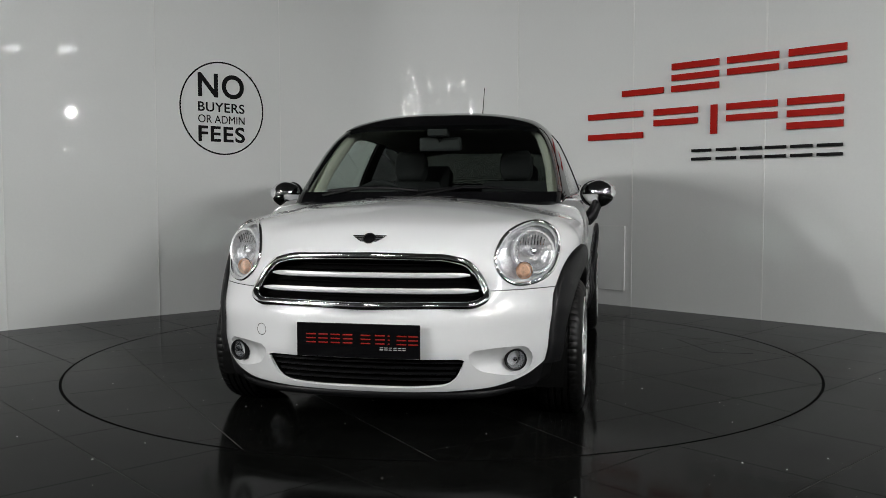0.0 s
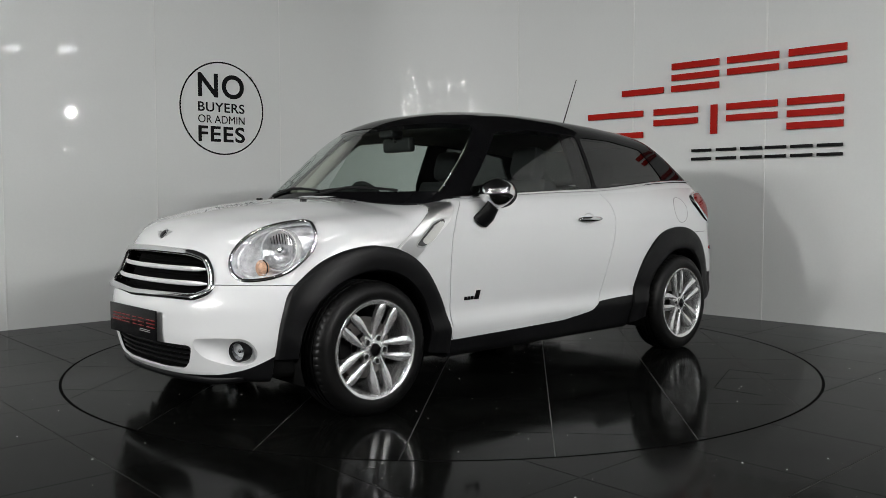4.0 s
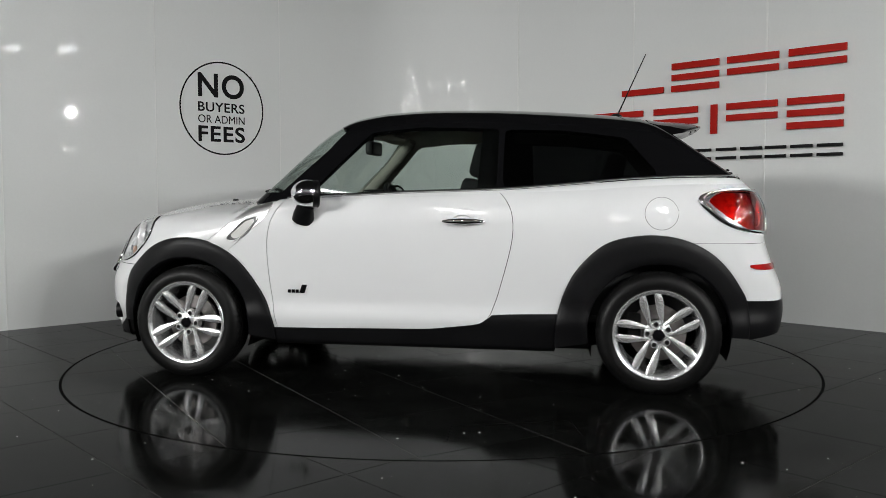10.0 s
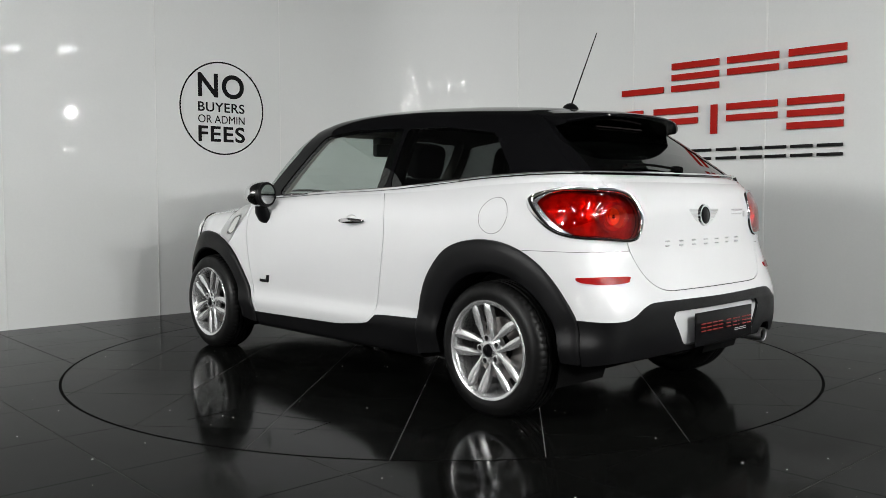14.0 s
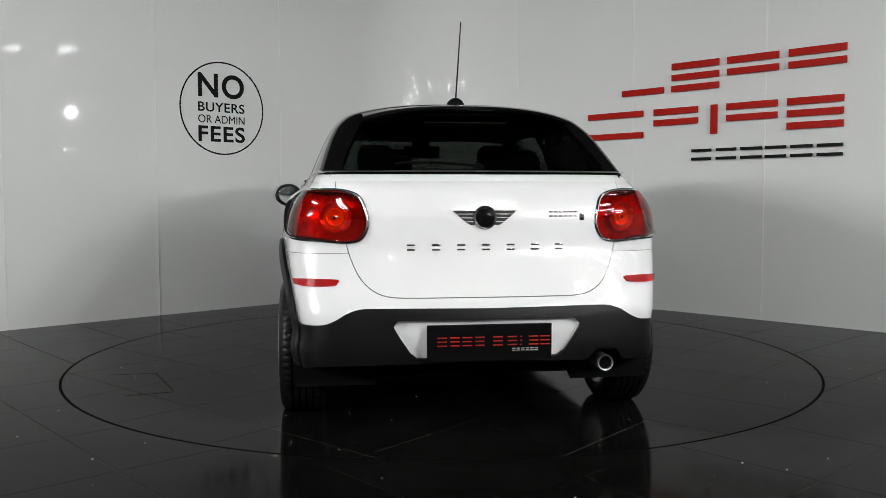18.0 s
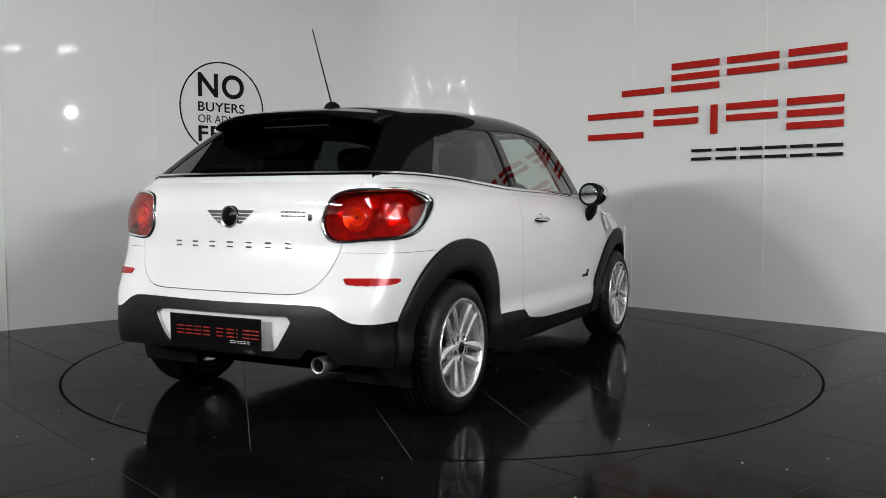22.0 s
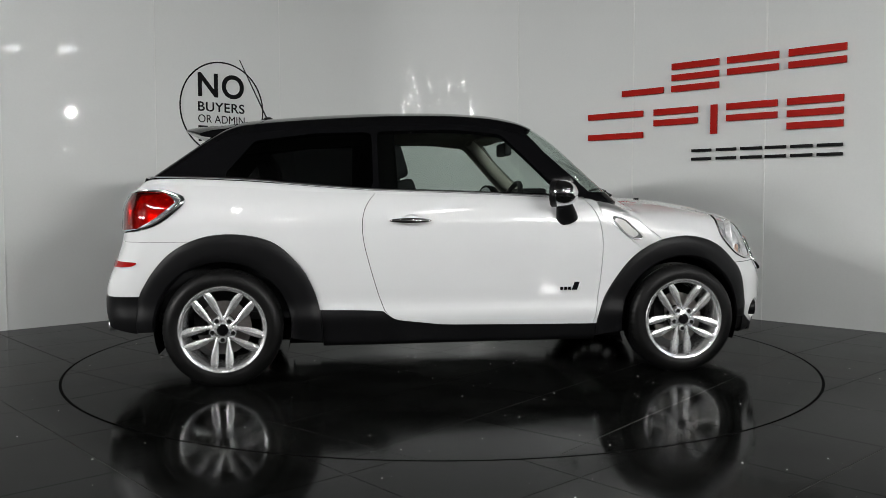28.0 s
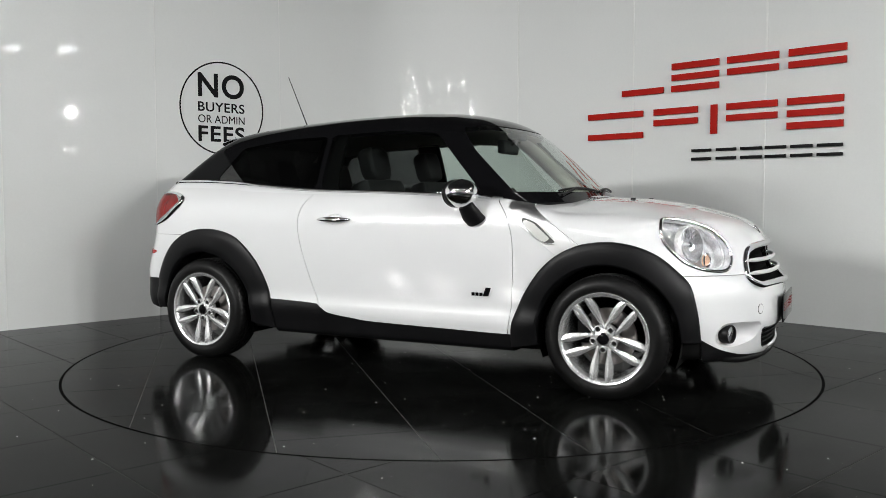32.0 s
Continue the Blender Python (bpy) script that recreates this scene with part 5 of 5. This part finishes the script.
# aerial
part("aerial_foot", turned([(0.0, 0.04), (0.018, 0.037), (0.034, 0.026), (0.044, 0.011), (0.048, 0.0), (0.0, 0.0)], 28, "z", at=(-1.085, 0, roof_x(-1.085) - 0.006)), PLASTIC, car)
part("aerial", tube([(-1.095, 0, 1.51), (-1.255, 0, 1.865)], [0.0045, 0.0028], 6), PLASTIC, car, "thin black roof aerial")
# rear wiper
w0 = at_rear(-0.005, 1.135, 0.012, cabin)[0]
part("rear_wiper", tube([tuple(at_rear(y, 1.142 + 0.02 * math.sin((y + 0.02) * 6), 0.02, cabin)[0]) for y in np.linspace(0.0, 0.36, 9)], 0.006, 6), PIT, car, "black rear wiper arm")
part("wiper_pivot", turned([(0.0, -0.03), (0.018, -0.026), (0.022, 0.0), (0.022, 0.02)], 20, "x", at=(w0[0], 0.0, 1.138)), PIT, car)


# ---- scuttle, wipers and cabin ----
ys = np.linspace(-0.66, 0.66, 41)
V, F = [], []
for y in ys:
    x0 = float(screen_x(y, 1.03))
    z0 = 1.028 - 0.055 * min(1.0, max(0.0, (x0 - 0.75) / 0.3)) * (abs(y) / 0.6) ** 2
    V += [(x0 + 0.012, y, z0 - 0.012), (x0 - 0.04, y, z0 - 0.004), (x0 - 0.08, y, z0 + 0.016)]
for i in range(40):
    for j in range(2):
        a = i * 3 + j
        F.append((a, a + 3, a + 4, a + 1))
from_mesh("scuttle", V, F, PLASTIC, car, "black plastic scuttle at the windscreen foot")
for y0, y1 in ((0.02, 0.58), (-0.52, 0.0)):
    pts = []
    for i in range(9):
        y = y0 + (y1 - y0) * i / 8
        z = 1.046 + 0.016 * math.sin(math.pi * i / 8)
        pts.append((float(screen_x(y, z)) + 0.009, y, z))
    wiper = part("wiper", tube(pts, 0.007, 6), PLASTIC, car, "black windscreen wiper")
    part("wiper_arm", tube([(pts[0][0] + 0.025, y0 - 0.02, 1.022), (pts[3][0] + 0.008, pts[3][1], pts[3][2] + 0.002), pts[5]], 0.008, 6), PLASTIC, wiper)
for y in (0.24, -0.19):
    part("washer_jet", box((0.025, 0.03, 0.012), (1.27, y, float(hood_x(1.27)) - 0.055 * (abs(y) / 0.6) ** 2 + 0.003), 0.004), PLASTIC, car)

from_mesh("headliner", *moved(roof, -0.03), LINER, car)
for m in halves(pillars):
    fore, aft = split(m, lambda V: 0.05 - V[:, 0])
    from_mesh("pillar_trim", *moved(fore, -0.028), LINER, car)
    from_mesh("pillar_trim", *moved(aft, -0.028), TRIM, car)
for s in (1, -1):
    # trim and belt of the middle pillar
    zs = np.linspace(1.0, 1.395, 9)
    V, F = [], []
    for z in zs:
        x0, x1 = -0.345 - 0.03 * (z - 1.0), -0.53
        for x in (x0, (x0 + x1) / 2, x1):
            V.append(tuple(at_side(x, z, -0.035, cabin, s)[0, :2]) + (z,))
    for i in range(8):
        for j in range(2):
            a = i * 3 + j
            F.append((a, a + 1, a + 4, a + 3))
    from_mesh("pillar_trim", *edged((np.array(V), F), 0.02), PIT, car)
    part("door_card", box((1.25, 0.05, 0.62), (0.12, 0.735 * s, 0.67), 0.02), TRIM, car)
    part("side_trim", box((1.1, 0.05, 0.66), (-1.1, 0.665 * s, 0.70), 0.02), TRIM, car)
    post = [(0.70, 0.675 * s, 1.02), (0.62, 0.665 * s, 1.09), (0.53, 0.65 * s, 1.18), (0.44, 0.622 * s, 1.27), (0.345, 0.578 * s, 1.37), (0.30, 0.54 * s, 1.40)]
    part("pillar_cover", tube(post, [0.03, 0.036, 0.038, 0.038, 0.036, 0.03], 10, flat=0.8), LINER, car, "pale trim inside the windscreen pillar")
part("cabin_floor", box((2.6, 1.4, 0.04), (-0.35, 0, 0.36), 0.01), TRIM, car)
part("bulkhead", box((0.04, 1.4, 0.65), (0.86, 0, 0.66), 0.01), TRIM, car)
part("boot_floor", box((0.75, 1.2, 0.04), (-1.45, 0, 0.72), 0.01), TRIM, car)
dash = part("dashboard", box((0.36, 1.42, 0.26), (0.66, 0, 0.885), 0.07, segs=4), TRIM, car)
part("dial_hood", box((0.16, 0.3, 0.09), (0.50, -0.37, 1.02), 0.035, segs=3), TRIM, dash)
part("centre_dial", turned([(0.0, -0.006), (0.10, -0.006), (0.118, 0.0), (0.12, 0.03)], 32, "x", at=(0.465, 0, 0.93)), SATIN, dash)
rim_pts = []
tilt = Matrix.Translation((0.36, -0.37, 0.93)) @ Matrix.Rotation(radians(-66), 4, "Y")
for a in np.linspace(0, 2 * math.pi, 41)[:-1]:
    rim_pts.append(tuple(tilt @ Vector((0.185 * math.cos(a), 0.185 * math.sin(a), 0))))
sw = part("steering_wheel", tube(rim_pts, 0.016, 8, True), TRIM, car, "black three-spoke steering wheel")
for a in (90, 210, 330):
    p = tilt @ Vector((0.18 * math.cos(radians(a + 90)), 0.18 * math.sin(radians(a + 90)), 0))
    part("spoke", tube([tuple(tilt @ Vector((0, 0, -0.02))), tuple(p)], 0.014, 8, flat=0.6), TRIM, sw)
part("boss", turned([(0.0, 0.02), (0.05, 0.015), (0.065, -0.02), (0.0, -0.05)], 24, "x", at=(0.37, -0.37, 0.925)), TRIM, sw)
part("column", tube([(0.38, -0.37, 0.92), (0.62, -0.37, 0.84)], 0.045), TRIM, sw)


def seat(x, y, back_h, w):
    b = part("seat", box((0.5, w, 0.16), (x + 0.26, y, 0.56), 0.06, segs=3), FABRIC, car, "dark cloth seat with headrest")
    lean = Matrix.Rotation(radians(-15), 4, "Y")
    bm = box((0.13, w * 0.98, back_h), (0, 0, back_h / 2), 0.055, segs=4)
    for v in bm.verts:
        v.co.y *= 1 - 0.25 * max(0.0, (v.co.z / back_h - 0.55))
    bmesh.ops.transform(bm, matrix=Matrix.Translation((x, y, 0.58)) @ lean, verts=bm.verts)
    part("backrest", bm, FABRIC, b)
    top = Matrix.Translation((x, y, 0.58)) @ lean
    bm = box((0.11, 0.26, 0.2), (0.005, 0, back_h + 0.11), 0.052, segs=5)
    for v in bm.verts:
        v.co.y *= 1 - 0.35 * abs(v.co.z - back_h - 0.11) / 0.1 * abs(v.co.y) / 0.13
    bmesh.ops.transform(bm, matrix=top, verts=bm.verts)
    part("headrest", bm, FABRIC, b)
    for d in (-0.06, 0.06):
        part("headrest_post", tube([tuple(top @ Vector((0, d, back_h - 0.02))), tuple(top @ Vector((0, d, back_h + 0.06)))], 0.006), CHROME, b)


for y in (0.36, -0.36):
    seat(-0.16, y, 0.55, 0.50)
    seat(-0.92, y * 0.92, 0.48, 0.46)
mir = part("interior_mirror", box((0.05, 0.25, 0.085), (0.43, 0, 1.322), 0.03, segs=4), TRIM, car, "black interior mirror")
part("mirror_stalk", tube([(0.44, 0, 1.33), (0.48, 0, 1.36), (0.50, 0, 1.385)], 0.009), TRIM, mir)
part("sensor_pod", box((0.09, 0.12, 0.05), (0.49, 0, 1.385), 0.02, segs=3), TRIM, mir)
for s in (1, -1):
    part("sun_visor", box((0.14, 0.36, 0.016), (0.40, 0.30 * s, 1.415), 0.006), LINER, car)


# ---- wall signs ----
def wall_frame(d, s, z, out=0.004):
    """x along the wall to the viewer's right, y up, z out of the wall."""
    right = d if d.x > 0 else -d
    n = right.cross(Vector((0, 0, 1))).normalized()
    if n.y > 0:
        n = -n
    o = CORNER + d * s + Vector((0, 0, z)) + n * out
    m = Matrix.Identity(4)
    for i, v in enumerate((right, Vector((0, 0, 1)), n)):
        m[0][i], m[1][i], m[2][i] = v
    m.translation = o
    return m


def bar_on(parent, s0, s1, z0, z1, material, depth=0.022):
    m = wall_frame(R_DIR, 0, 0, 0.012)
    bm = box((s1 - s0, z1 - z0, depth), ((s0 + s1) / 2, (z0 + z1) / 2, depth / 2), 0.0015)
    bmesh.ops.transform(bm, matrix=m, verts=bm.verts)
    return part("bar", bm, material, parent)


sign = new("wall_sign")
tagged(sign, "raised wall sign of red and black bars standing off the panels", "sign")
ROW_A = ((2.125, 2.181), (2.03, 2.083), (1.934, 1.988))
ROW_B = ((1.742, 1.796), (1.648, 1.70), (1.55, 1.604))
for s0, s1, use in ((2.36, 2.782, (2,)), (2.865, 3.304, (0, 1, 2)), (3.379, 3.813, (0, 1)), (3.894, 4.334, (0, 1))):
    for i in use:
        bar_on(sign, s0, s1, *ROW_A[i], RED)
for s0, s1, use in ((1.99, 2.58, (0, 2)), (2.692, 3.115, (0, 1)), (3.379, 3.809, (0, 1)), (3.889, 4.321, (0, 1, 2))):
    for i in use:
        bar_on(sign, s0, s1, *ROW_B[i], RED)
bar_on(sign, 3.238, 3.294, 1.55, 1.796, RED)
for s0, s1 in ((3.063, 3.244), (3.289, 3.467), (3.505, 3.685), (3.713, 3.885), (3.92, 4.093), (4.127, 4.321)):
    for a, b in ((1.402, 1.427), (1.33, 1.355)):
        bar_on(sign, s0, s1, a, b, BLACK_SIGN, 0.016)

notice = new("wall_notice")
tagged(notice, "round black-ringed lettered notice on the white wall", "notice")
base = wall_frame(L_DIR, 2.70, 1.815, 0.002)
bm = turned([(0.403, 0.0), (0.403, 0.003), (0.416, 0.003), (0.416, 0.0)], 96, "z", close=True)
bmesh.ops.transform(bm, matrix=base, verts=bm.verts)
part("ring", bm, BLACK_SIGN, notice, "thin black ring")


def words(text, z, width, height, bold):
    cu = bpy.data.curves.new("lettering", "FONT")
    cu.body, cu.size, cu.extrude, cu.offset = text, 1.0, 0.004, bold
    cu.align_x = "CENTER"
    cu.space_character = 1.0 + bold * 5
    ob = bpy.data.objects.new("lettering", cu)
    scene.collection.objects.link(ob)
    dg = bpy.context.evaluated_depsgraph_get()
    me = bpy.data.meshes.new_from_object(ob.evaluated_get(dg))
    bpy.data.objects.remove(ob)
    co = np.empty(len(me.vertices) * 3)
    me.vertices.foreach_get("co", co)
    co = co.reshape(-1, 3)
    lo, hi = co.min(0), co.max(0)
    for v in me.vertices:
        x = (v.co.x - (lo[0] + hi[0]) / 2) / (hi[0] - lo[0]) * width
        y = (v.co.y - (lo[1] + hi[1]) / 2) / (hi[1] - lo[1]) * height + z
        v.co = base @ Vector((x - 0.012, y, 0.001 + (v.co.z - lo[2]) * 0.25))
    me.materials.append(BLACK_SIGN)
    ob = new("lettering", me)
    ob.parent = notice
    return ob


words("NO", 0.20, 0.455, 0.215, 0.022)
words("BUYERS", 0.008, 0.46, 0.085, 0.012)
words("OR ADMIN", -0.099, 0.46, 0.07, 0.0)
words("FEES", -0.23, 0.46, 0.142, 0.022)


# ---- what moves ----
A0, SPIN, OFF = -101.68, -8.910, Vector((-0.005, 0.0815, 0))


def motions():
    rows_car, rows_disc = [], []
    for i in range(65):
        t = i / 2
        a = A0 + SPIN * t
        turn = Matrix.Rotation(radians(a), 4, "Z")
        rows_disc.append((t, turn.copy()))
        rows_car.append((t, turn @ Matrix.Translation(OFF)))
    walk(turntable, rows_disc)
    walk(car, rows_car)


motions()
